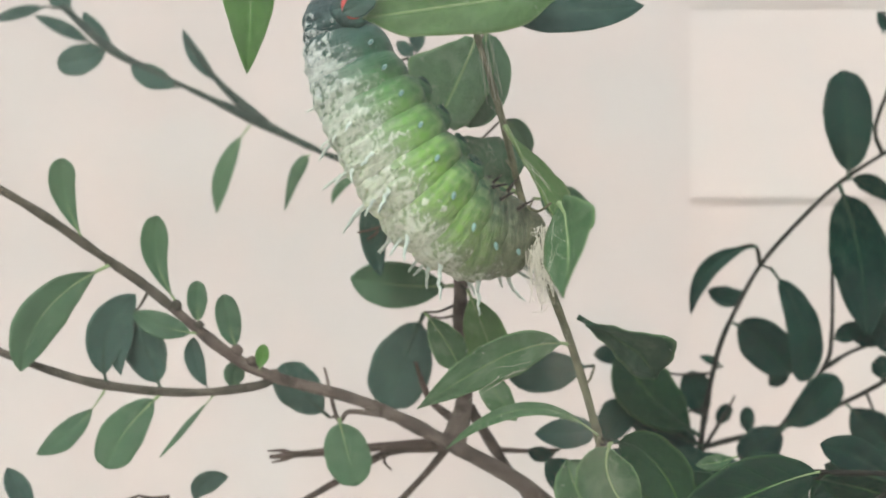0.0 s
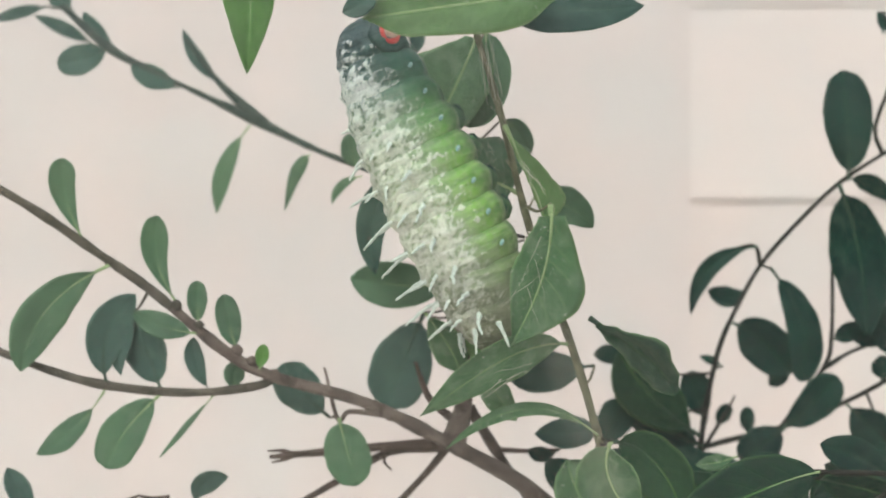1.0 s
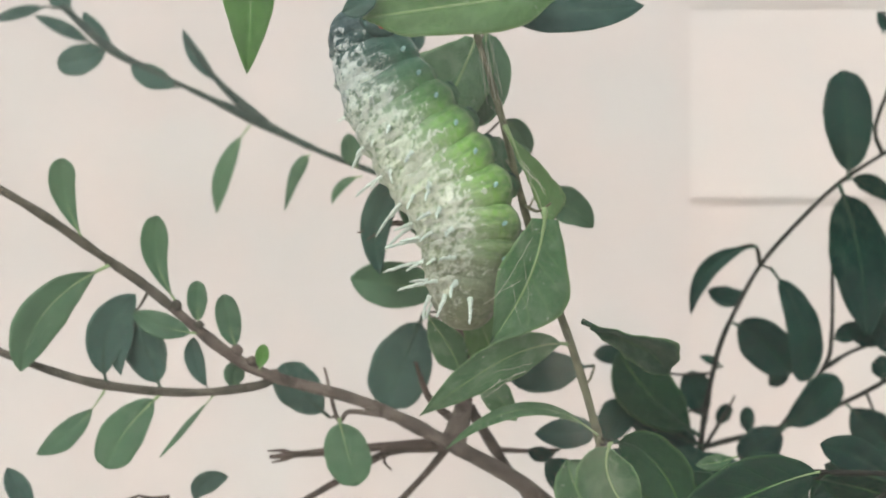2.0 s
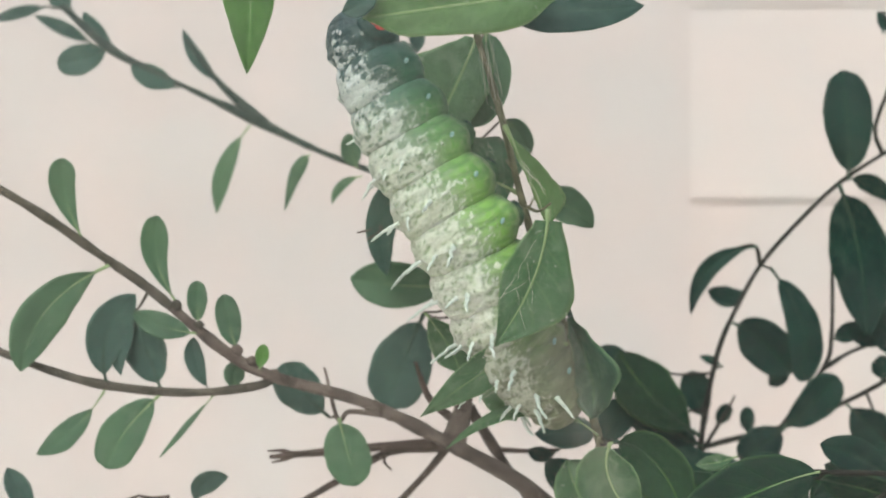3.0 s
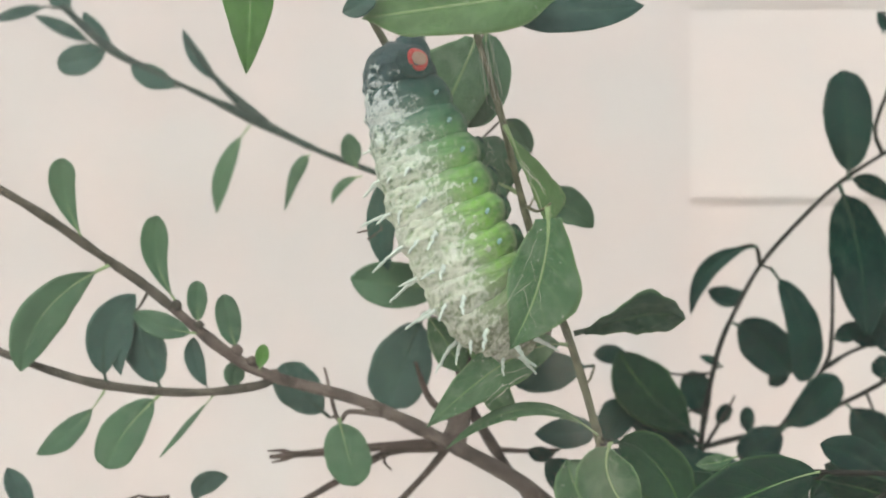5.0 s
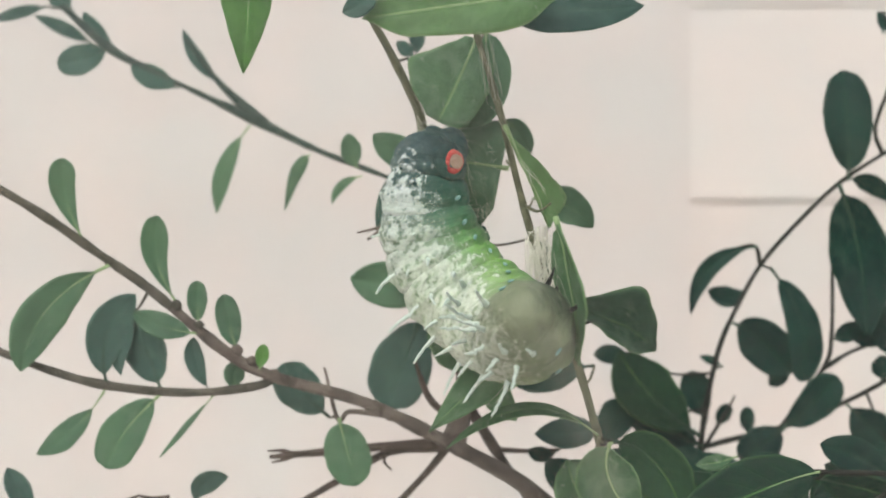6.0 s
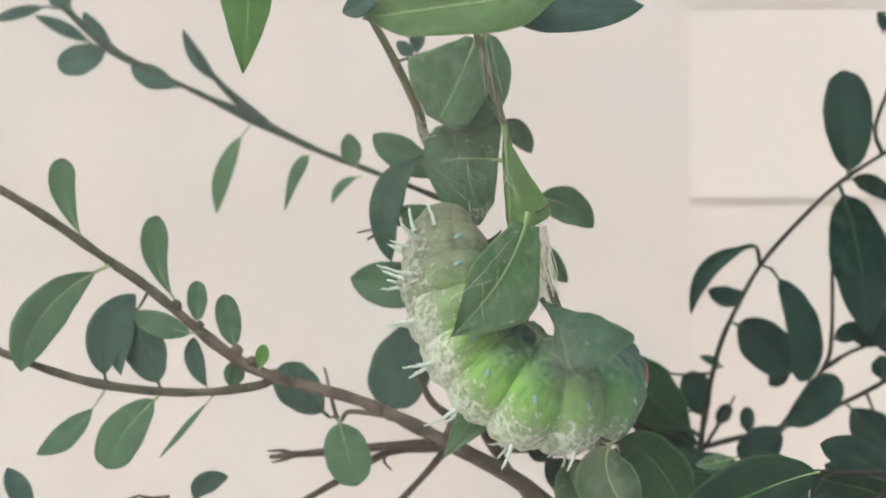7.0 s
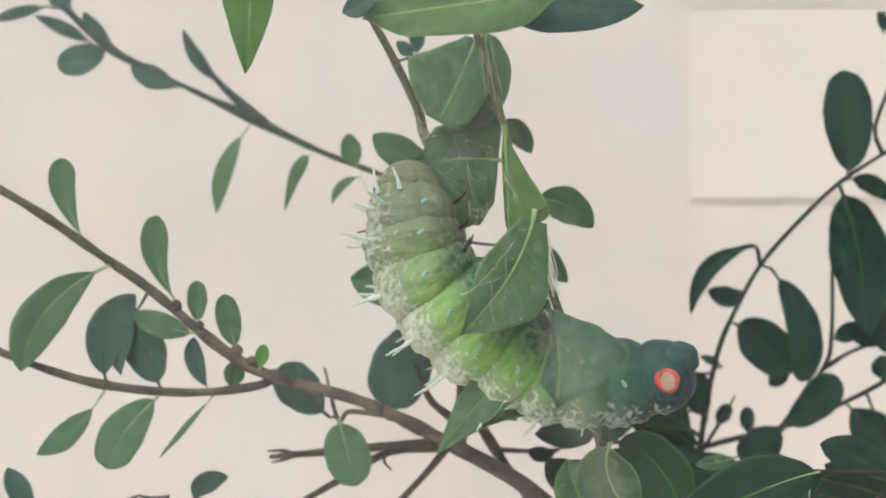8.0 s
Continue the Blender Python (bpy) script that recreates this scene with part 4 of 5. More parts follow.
def ring_mesh(k):
    """One body ring; local z to the head, x to the back, y to the flank."""
    R = GIRTH[k]
    slope = (GIRTH[min(k + 1, RINGS)] - GIRTH[max(k - 1, 0)]) / (R * 15.0)
    H = {0: 7.4, RINGS: 5.2}.get(k, 8.6)
    nz, na = 46, 132
    rows, values = [], []
    bm = bmesh.new()
    layer = bm.verts.layers.float.new("wax")
    for i in range(nz + 1):
        s = math.sin((-1 + 2 * i / nz) * math.pi / 2)
        smooth_env = max(0.0, 1 - abs(s) ** 3.0) ** 0.40
        deep_env = max(0.0, 1 - abs(s) ** 1.7) ** 0.50
        if (k == 0 and s < 0) or (k == RINGS and s > 0):
            smooth_env = deep_env = max(0.0, 1 - abs(s) ** 2.6) ** 0.50
        z = s * H
        row = []
        for j in range(na):
            a = 2 * math.pi * j / na
            ca, sa = math.cos(a), math.sin(a)
            f = min(0.75, max(0.0, 0.78 - 0.75 * ca))
            env = smooth_env + (deep_env - smooth_env) * f
            r = R * env * (1 + slope * z)
            r *= 1 + 0.07 * max(0.0, 0.3 - ca)
            up = max(0.0, ca + 0.25) / 1.25
            around = Vector((ca * R, sa * R, 0)) / 11.0
            # wrinkles across the back, a row of warts, a fold low on the flank
            bend = 0.9 * noise.noise(around * 3.0 + Vector((0, 0, k * 5.1)))
            r += 0.19 * env * up * math.sin(z * 1.75 + bend * 2.2)
            r += 0.75 * env * up * max(0.0, math.cos(a * 8.0 + 0.4)) ** 2 * math.exp(-((z - 0.4) * 0.62) ** 2)
            r += 0.55 * env * max(0.0, 0.35 - abs(ca + 0.45)) * 2.5 * math.exp(-(z * 0.28) ** 2)
            r -= 0.55 * env * math.exp(-((ca + 0.12) * 7.0) ** 2) * math.exp(-(z * 0.30) ** 2)
            # lumps and wax flecks, longer across the body than along it
            q = Vector((around.x * 6.4, around.y * 6.4, z * 0.95 + k * 7.3))
            fleck = noise.noise(q) * 0.75 + noise.noise(q * 2.1 + Vector((3, 1, 7))) * 0.50 + noise.noise(q * 3.7) * 0.40
            lump = noise.noise(Vector((around.x * 2.0, around.y * 2.0, z * 0.21 + k * 3.1)))
            r += env * (0.40 * lump + (0.20 * up + 0.05) * fleck)
            row.append(bm.verts.new((r * ca * 0.001, r * sa * 0.00096, z * 0.001)))
            values.append(fleck)
        rows.append(row)
    for i in range(nz):
        for j in range(na):
            bm.faces.new((rows[i][j], rows[i][(j + 1) % na], rows[i + 1][(j + 1) % na], rows[i + 1][j]))
    for v, value in zip((v for row in rows for v in row), values):
        v[layer] = value
    bmesh.ops.remove_doubles(bm, verts=bm.verts[:], dist=1e-6)
    return bm


def scolus_mesh(length, seed):
    """A soft waxy spine along local x, bent a little to the head."""
    bm = bmesh.new()
    bend = 0.10 + 0.42 * noise.noise(Vector((seed, 1.3, 0)))
    side = 0.45 * noise.noise(Vector((seed, 9.3, 4)))
    line = []
    for i in range(15):
        u = i / 14
        kink = 0.04 * noise.noise(Vector((seed, u * 5.0, 2.0)))
        line.append(Vector((length * (u - 0.10 * u * u), length * (side * u * u + kink), length * (bend * u * u - kink))))
    w = min(1.0, 0.5 + length / 0.012)
    tube(bm, line, [w * r for r in (0.00072, 0.00048, 0.00040, 0.00036, 0.00033, 0.00029, 0.00016)], 8, 0.0)
    for v in bm.verts:
        v.co += Vector((noise.noise(v.co * 1900.0), noise.noise(v.co * 1900.0 + Vector((9, 0, 0))), noise.noise(v.co * 1900.0 + Vector((0, 9, 0))))) * 0.00022
    return bm


def blob(rx, ry, rz, segs=14):
    bm = bmesh.new()
    bmesh.ops.create_uvsphere(bm, u_segments=segs, v_segments=segs // 2 + 2, radius=1.0)
    for v in bm.verts:
        d = 1 + 0.10 * noise.noise(v.co * 2.0)
        v.co = Vector((v.co.x * rx, v.co.y * ry, v.co.z * rz)) * d
    return bm


def about(degrees):
    return Matrix.Rotation(radians(degrees), 4, "Z")


def tilt(degrees):
    return Matrix.Rotation(radians(degrees), 4, "Y")


rings = []
SPINES = (0, 0.0018, 0.0034, 0.0060, 0.0080, 0.0092, 0.0098, 0.0098, 0.0092, 0.0076)
for k in range(RINGS + 1):
    skin = coat(k)
    name = "rear_ring" if k == 0 else "head" if k == RINGS else "body_ring"
    text = {0: "dark teal rear end with a red ring", RINGS: "small grey-green head"}.get(k, "")
    ring = part(name, ring_mesh(k), skin, larva, text)
    rings.append(ring)
    R = GIRTH[k] * 0.001
    if 1 <= k < RINGS:
        for a in ((-36, -12, 14, 38) if k > 2 else (-30, 32)):
            long = SPINES[k] * random.uniform(0.8, 1.12) * (1.0 if abs(a) > 30 else 0.6)
            s = part("scolus", scolus_mesh(long, k * 7.0 + a), M_SCOLUS, ring)
            s.matrix_basis = about(a + random.uniform(-5, 5)) @ pose(R * 0.94, 0, 0.0004) @ tilt(-random.uniform(-6, 24))
        if k == 9:
            for a in (-62, -22, 24, 66):
                s = part("scolus", scolus_mesh(0.0060 * random.uniform(0.8, 1.1), k * 11.0 + a), M_SCOLUS, ring)
                s.matrix_basis = about(a) @ pose(R * 0.84, 0, 0.0035) @ tilt(-random.uniform(48, 72))
        for a in (-100, 100):
            s = part("spiracle", blob(0.00030, 0.00095, 0.00048), M_SPIRACLE, ring, "pale blue spot")
            s.matrix_basis = about(a) @ pose(R * 0.985, 0, 0.0003) @ Matrix.Rotation(radians(25), 4, "X")
    if k in (3, 4, 5, 6):
        for a in (-158, 158):
            bm = bmesh.new()
            tube(bm, [Vector((R * 0.62 + 0.00115 * u, 0, 0.0003 * math.sin(u * 2.1))) for u in range(6)], [0.0047, 0.0046, 0.0040, 0.0036, 0.0034, 0.0024], 16, 0.12)
            leg = part("proleg", bm, M_PROLEG, ring, "fleshy green gripping leg")
            leg.matrix_basis = about(a)
            foot = part("proleg_foot", blob(0.0010, 0.0023, 0.0022), M_FOOT, ring, "dark teal foot pad")
            foot.matrix_basis = about(a) @ pose(R * 0.62 + 0.0059, 0, 0)
    if k in (7, 8, 9):
        for a in (-158, 158):
            bm = bmesh.new()
            line = [Vector((R * 0.85 + 0.0052 * u, 0, 0.0028 * u * u)) for u in (0, 0.25, 0.5, 0.75, 1.0)]
            tube(bm, line, [0.0008, 0.0006, 0.0004, 0.00012], 8)
            leg = part("leg", bm, M_HOOK, ring, "thin black leg")
            leg.matrix_basis = about(a)
    if k == 0:
        for a in (-92, 92):
            out = 1 if a > 0 else -1
            # flat side plate that carries the ring mark
            seat = about(a) @ pose(R * 0.86, 0, -0.0010) @ tilt(8)
            plate = part("side_plate", blob(0.0020, 0.0046, 0.0043, 20), skin, ring)
            plate.matrix_basis = seat
            bm = bmesh.new()
            loop = []
            for i in range(25):
                t = 2 * math.pi * i / 24
                loop.append(Vector((0, 0.0023 * math.cos(t) * (1 + 0.10 * math.sin(2 * t)), 0.0020 * math.sin(t) * (1 + 0.22 * math.cos(t)))))
            tube(bm, loop, [0.00052, 0.00072, 0.00050, 0.00066, 0.00052], 8, 0.3)
            for v in bm.verts:
                v.co.x = v.co.x * 0.30 + 0.00195 - (v.co.y ** 2 + v.co.z ** 2) * 62.0
            mark = part("ring_mark", bm, M_RED, ring, "orange-red ring mark")
            mark.matrix_basis = seat
            bm = bmesh.new()
            bmesh.ops.create_circle(bm, cap_ends=True, segments=20, radius=0.0019)
            for v in bm.verts:
                v.co = Vector((0.00206, v.co.x * 1.05, v.co.y * 0.85))
            pad = part("ring_centre", bm, M_PAD, ring, "pale grey-pink centre of the ring mark")
            pad.matrix_basis = seat
            flap = part("clasper", blob(0.0040, 0.0034, 0.0046, 18), skin, ring)
            flap.matrix_basis = about(a + 48 * out) @ pose(R * 0.58, 0, -0.0040)


# ---- what moves ----
POSES = []


def bent(t, points, backs):
    """The larva's line at t seconds, from rear to head (mm), and the way its back faces at five even steps, or at rear, middle and head."""
    if len(backs) == 3:
        a, b, c = (Vector(v).normalized() for v in backs)
        backs = (a, a.lerp(b, 0.5), b, b.lerp(c, 0.5), c)
    POSES.append((t, [mm(p) for p in points], [Vector(b).normalized() for b in backs]))


LEFT, DOWN, DL = (-0.9, -0.62, 0.15), (-0.1, 0.12, -1), (-0.74, -0.62, -0.55)
SIDE, LOW, CURL = (-0.9, -0.5, 0.1), (-0.8, -0.1, -0.7), (-0.5, 0.55, -0.9)
UNDER, HID = (-0.1, 0.55, -1), (0.2, -0.8, -1)
DOWNRIGHT, NEAR = (0.6, -0.5, -0.65), (0.2, -0.4, -1)
bent(0.0, [(-23.0, -3.0, 168.9), (-18.9, -3.0, 156.6), (-11.6, -3.0, 143.6), (-3.7, -2.0, 131.5), (6.3, 2.0, 123.7), (18.1, 6.0, 122.9)], [(-0.95, -0.5, 0.15), (-0.8, -0.5, -0.6), CURL])
bent(0.2, [(-23.0, 0.0, 169.5), (-18.0, 0.0, 157.0), (-10.2, 0.0, 145.1), (-1.6, 0.0, 134.5), (6.4, 0.0, 123.9), (12.1, 2.0, 112.6)], [LEFT, DL, DL])
bent(0.3, [(-19.0, 0.0, 167.4), (-10.5, 0.0, 155.9), (-1.3, 0.0, 145.0), (7.1, 0.0, 133.5), (6.8, -2.0, 121.1), (-3.9, -4.0, 122.0)], [LEFT, DL, LEFT])
bent(0.4, [(-19.0, 0.0, 167.6), (-13.6, 0.0, 155.1), (-4.9, 0.0, 143.9), (2.6, 0.0, 133.9), (4.5, -2.0, 122.6), (-1.7, -4.0, 115.2)], [LEFT, DL, LEFT])
bent(0.5, [(-16.9, 0.0, 165.8), (-10.9, 0.0, 152.6), (-2.5, 0.0, 140.1), (6.1, 0.0, 128.9), (11.8, 0.0, 116.4), (13.6, 0.0, 101.4)], [LEFT, DL, LEFT])
bent(0.6, [(-17.8, 0.0, 166.9), (-9.7, 0.0, 154.8), (-3.1, 0.0, 142.0), (2.3, 0.0, 128.5), (8.1, 0.0, 115.2), (8.3, 0.0, 101.1)], [LEFT, DL, LEFT])
bent(0.7, [(-15.6, 0.0, 164.4), (-9.4, 0.0, 153.2), (-3.9, 0.0, 141.6), (1.3, 0.0, 129.9), (5.8, 0.0, 117.9), (11.1, 0.0, 106.2)], [LEFT, DL, DL])
bent(0.8, [(-17.0, 0.0, 163.6), (-11.8, 0.0, 150.1), (-5.5, 0.0, 137.6), (2.0, 0.0, 125.1), (10.2, 2.0, 115.1), (19.8, 4.0, 108.1)], [LEFT, DL, DL])
bent(0.9, [(-17.0, 0.0, 164.9), (-10.9, 0.0, 152.5), (-5.1, 0.0, 140.0), (0.5, 0.0, 127.4), (6.1, 0.0, 114.8), (9.8, 0.0, 101.6)], [LEFT, DL, LEFT])
bent(1.0, [(-15.9, 0.0, 163.6), (-10.5, 0.0, 150.1), (-4.2, 0.0, 137.6), (2.0, 0.0, 125.1), (7.6, 0.0, 113.9), (11.4, 0.0, 102.6)], [LEFT, DL, DL])
bent(1.1, [(-19.0, 0.0, 164.9), (-11.8, 0.0, 152.7), (-4.9, 0.0, 140.4), (1.8, 0.0, 128.0), (7.6, 0.0, 115.1), (15.3, 0.0, 103.4)], [LEFT, DL, DL])
bent(1.2, [(-20.2, 0.0, 168.6), (-14.6, 0.0, 155.1), (-6.1, 0.0, 142.6), (2.0, 0.0, 131.4), (7.6, 0.0, 121.4), (11.4, 0.0, 108.9)], [LEFT, DL, LEFT])
bent(1.3, [(-19.0, 0.0, 164.4), (-10.1, 0.0, 153.1), (-1.0, 0.0, 142.0), (6.7, 0.0, 129.9), (5.3, -2.0, 117.2), (-4.8, -4.0, 120.1)], [LEFT, DL, LEFT])
bent(1.5, [(-18.9, 0.0, 167.0), (-12.6, 0.0, 153.9), (-4.1, 0.0, 141.4), (2.6, 0.0, 130.1), (5.1, -2.0, 118.9), (5.4, -4.0, 107.2)], [LEFT, DL, LEFT])
bent(1.7, [(-18.0, 0.0, 167.0), (-11.8, 0.0, 153.9), (-3.0, 0.0, 141.4), (4.5, 0.0, 130.1), (5.5, -2.0, 118.9), (2.6, -4.0, 109.0)], [LEFT, DL, LEFT])
bent(2.8, [(-16.1, 0.0, 164.5), (-10.5, 0.0, 151.4), (-4.2, 0.0, 138.9), (2.0, 0.0, 126.4), (7.0, 0.0, 115.1), (13.3, 2.0, 100.6)], [LEFT, DL, LEFT])
bent(2.9, [(-15.5, 0.0, 161.6), (-10.0, 0.0, 149.7), (-4.2, 0.0, 138.0), (1.3, 0.0, 126.1), (8.1, 2.0, 115.0), (16.4, 6.0, 116.3)], [(-0.95, -0.5, 0.15), (-0.8, -0.5, -0.6), CURL])
bent(3.0, [(-18.2, 0.0, 166.1), (-11.1, 0.0, 151.4), (-3.6, 0.0, 137.6), (5.1, 0.0, 122.6), (13.3, 2.0, 103.8), (25.5, 4.0, 85.2)], [LEFT, DL, DL])
bent(3.1, [(-17.4, 0.0, 166.4), (-7.8, 0.0, 149.9), (3.4, 0.0, 134.4), (13.7, 0.0, 118.4), (23.7, 2.0, 101.9), (41.7, 6.0, 94.6)], [LEFT, DL, DL])
bent(3.2, [(-16.8, 0.0, 164.5), (-10.5, 0.0, 151.4), (-3.0, 0.0, 138.9), (3.2, 0.0, 125.1), (9.5, 0.0, 112.6), (14.6, 2.0, 103.1)], [LEFT, DL, DL])
bent(3.3, [(-18.5, 0.0, 167.1), (-11.7, 0.0, 154.2), (-4.7, 0.0, 141.3), (2.5, 0.0, 128.5), (9.1, 0.0, 115.4), (11.6, 0.0, 101.4)], [LEFT, DL, LEFT])
bent(3.4, [(-17.8, 0.0, 167.1), (-10.5, 0.0, 154.9), (-3.4, 0.0, 142.6), (3.4, 0.0, 130.1), (7.2, 0.0, 116.5), (10.4, 0.0, 102.6)], [LEFT, DL, LEFT])
bent(3.5, [(-15.9, 0.0, 164.9), (-9.9, 0.0, 152.6), (-1.8, 0.0, 140.1), (5.1, 0.0, 128.9), (7.6, -2.0, 117.6), (7.1, -4.0, 105.3)], [LEFT, DL, LEFT])
bent(3.6, [(-14.0, 0.0, 162.9), (-6.4, 0.0, 149.6), (0.7, 0.0, 136.0), (7.5, 0.0, 122.2), (14.4, 0.0, 108.5), (24.0, 0.0, 96.6)], [LEFT, DL, DL])
bent(3.7, [(-14.6, 0.0, 163.9), (-8.6, 0.0, 151.4), (-1.8, 0.0, 138.9), (4.5, 0.0, 126.4), (11.5, 2.0, 112.6), (24.4, 6.0, 102.2)], [LEFT, DL, DL])
bent(3.8, [(-14.4, 0.0, 162.5), (-8.9, 0.0, 150.6), (-3.7, 0.0, 138.5), (1.2, 0.0, 126.4), (6.3, 2.0, 114.2), (16.4, 6.0, 111.2)], [(-0.95, -0.5, 0.15), (-0.8, -0.5, -0.6), CURL])
bent(4.0, [(-12.2, 0.0, 158.9), (-8.0, 0.0, 146.6), (-4.0, 0.0, 133.9), (0.1, 0.0, 121.4), (8.6, 2.0, 110.1), (21.9, 6.0, 109.1)], [LEFT, LEFT, CURL])
bent(4.1, [(-14.4, 0.0, 159.9), (-9.9, 0.0, 142.1), (-2.9, 0.0, 125.1), (8.7, 0.0, 110.9), (25.3, 2.0, 105.3), (41.4, 4.0, 113.8)], [LEFT, (-0.8, -0.5, -0.6), CURL])
bent(4.2, [(-11.8, 0.0, 159.6), (-7.8, 0.0, 146.9), (-2.8, 0.0, 135.1), (2.6, 0.0, 122.6), (8.2, 0.0, 110.8), (12.7, 2.0, 101.2)], [LEFT, DL, DL])
bent(4.3, [(-14.6, 0.0, 161.1), (-10.1, 0.0, 149.0), (-5.9, 0.0, 136.8), (-1.7, 0.0, 124.6), (3.1, 0.0, 112.6), (9.5, 0.0, 101.4)], [LEFT, DL, LEFT])
bent(4.5, [(-11.8, 0.0, 159.4), (-5.8, 0.0, 146.9), (0.8, 0.0, 135.1), (5.5, 0.0, 122.6), (7.2, -2.0, 112.9), (7.1, -4.0, 104.6)], [(-0.8, -0.8, 0.15), (-0.68, -0.75, -0.5), (-0.8, -0.8, 0.15)])
bent(4.7, [(-11.5, 0.0, 159.9), (-6.8, 0.0, 147.4), (-2.4, 0.0, 135.1), (2.4, 0.0, 122.6), (8.2, 0.0, 110.1), (17.3, 4.0, 104.9)], [LEFT, DL, DL])
bent(5.8, [(-3.4, 0.0, 150.1), (-1.5, 0.0, 136.4), (3.5, 0.0, 121.4), (10.8, 0.0, 107.6), (19.5, 0.0, 95.1), (25.1, 0.0, 85.8)], [LEFT, DL, DL])
bent(6.0, [(-3.3, 2.0, 139.0), (-4.0, 3.0, 128.7), (-1.0, 4.0, 117.3), (8.0, 0.0, 106.6), (16.4, -14.0, 102.1), (15.9, -26.0, 106.6)], [(-0.75, -0.7, 0.1), (-0.8, -0.75, 0.1), LOW])
bent(6.1, [(-1.2, 24.0, 118.8), (9.1, 28.0, 102.2), (22.1, 18.0, 89.5), (15.0, -2.0, 89.1), (8.0, -8.0, 103.1), (8.2, 0.0, 121.4)], [SIDE, LOW, SIDE])
bent(6.2, [(35.3, 22.0, 95.8), (29.5, 12.0, 87.5), (18.1, -2.0, 87.9), (9.4, -4.0, 94.9), (3.9, 2.0, 105.0), (6.6, 8.0, 118.8)], [DOWN, LOW, SIDE])
bent(6.3, [(43.5, 42.0, 87.2), (36.8, 14.0, 86.2), (21.9, -4.0, 87.9), (10.3, -4.0, 89.8), (3.6, 6.0, 94.6), (12.0, 24.0, 99.7)], [NEAR, DOWN, CURL])
bent(6.5, [(44.2, 42.0, 86.6), (37.6, 14.0, 85.9), (22.4, -4.0, 87.4), (10.1, -4.0, 89.1), (2.8, 6.0, 94.6), (10.6, 24.0, 100.0)], [NEAR, DOWN, CURL])
bent(6.7, [(40.6, 26.0, 85.9), (32.5, 10.0, 85.9), (20.6, -2.0, 86.9), (10.4, -2.0, 89.7), (3.5, 2.0, 98.7), (4.0, 8.0, 109.8)], [HID, DOWN, SIDE])
bent(7.0, [(39.4, 18.0, 90.0), (34.2, 4.0, 86.4), (20.2, -2.0, 87.4), (9.4, 0.0, 95.3), (1.9, 2.0, 110.1), (0.2, 6.0, 125.2)], [(0.1, 0.3, -1), DOWN, DOWN, (-0.8, 0.0, -0.35), (-0.95, -0.2, 0.1)])
bent(7.2, [(45.8, 4.0, 92.9), (36.6, 2.0, 86.8), (24.5, 0.0, 86.4), (10.8, 0.0, 95.1), (0.1, 2.0, 111.3), (-5.0, 6.0, 130.4)], [DOWNRIGHT, (0.2, 0.3, -0.9), UNDER, LOW, SIDE])
bent(7.5, [(46.7, 2.0, 95.4), (38.2, 2.0, 88.0), (26.0, 0.0, 87.2), (12.2, 0.0, 96.6), (-1.2, 2.0, 113.0), (-6.5, 8.0, 135.2)], [(0.46, -0.62, -0.55), (0.3, 0.45, -0.9), (-0.1, 0.5, -1), (-0.6, 0.1, -0.6), (-0.95, -0.35, 0.1)])
bent(8.0, [(49.2, 4.0, 91.2), (37.8, 6.0, 89.7), (23.1, 6.0, 92.0), (9.0, 4.0, 99.8), (-4.9, 2.0, 115.1), (-7.9, 4.0, 134.7)], [(-0.05, 0.05, -1), (-0.2, 0.2, -1), (-0.4, 0.35, -1), (-0.75, 0.1, -0.5), (-0.9, -0.3, 0.1)])


def line_at(t):
    for (t0, p0, b0), (t1, p1, b1) in zip(POSES, POSES[1:]):
        if t <= t1 + 1e-6:
            f = min(1.0, max(0.0, (t - t0) / (t1 - t0)))
            f = f * f * (3 - 2 * f)
            return [a.lerp(b, f) for a, b in zip(p0, p1)], [a.lerp(b, f) for a, b in zip(b0, b1)]
    return POSES[-1][1:]


def ring_poses(t):
    points, backs = line_at(t)
    line = glide(points, 12)
    far = [0.0]
    for a, b in zip(line, line[1:]):
        far.append(far[-1] + (b - a).length)
    poses = []
    for k in range(RINGS + 1):
        share = REACH[k] / REACH[-1]
        want = far[-1] * share
        i = max(j for j in range(len(far) - 1) if far[j] <= want + 1e-9)
        f = (want - far[i]) / max(1e-9, far[i + 1] - far[i])
        p = line[i].lerp(line[i + 1], min(1.0, f))
        i0, i1 = max(0, i - 3), min(len(line) - 1, i + 4)
        z = (line[i1] - line[i0]).normalized()
        u = share * (len(backs) - 1)
        j = min(int(u), len(backs) - 2)
        back = backs[j].lerp(backs[j + 1], u - j)
        x = (back - z * back.dot(z)).normalized()
        y = z.cross(x)
        poses.append(Matrix.Translation(p - larva.location) @ Matrix((x, y, z)).transposed().to_4x4())
    return poses


def swing(ob, owner, rows):
    """Key a leaf by rows of (seconds, base, tip in mm, roll)."""
    here = owner.matrix_basis.translation
    walk(ob, [(t, leaf_frame(mm(b) - here, mm(e) - here, turn)) for t, b, e, turn in rows])


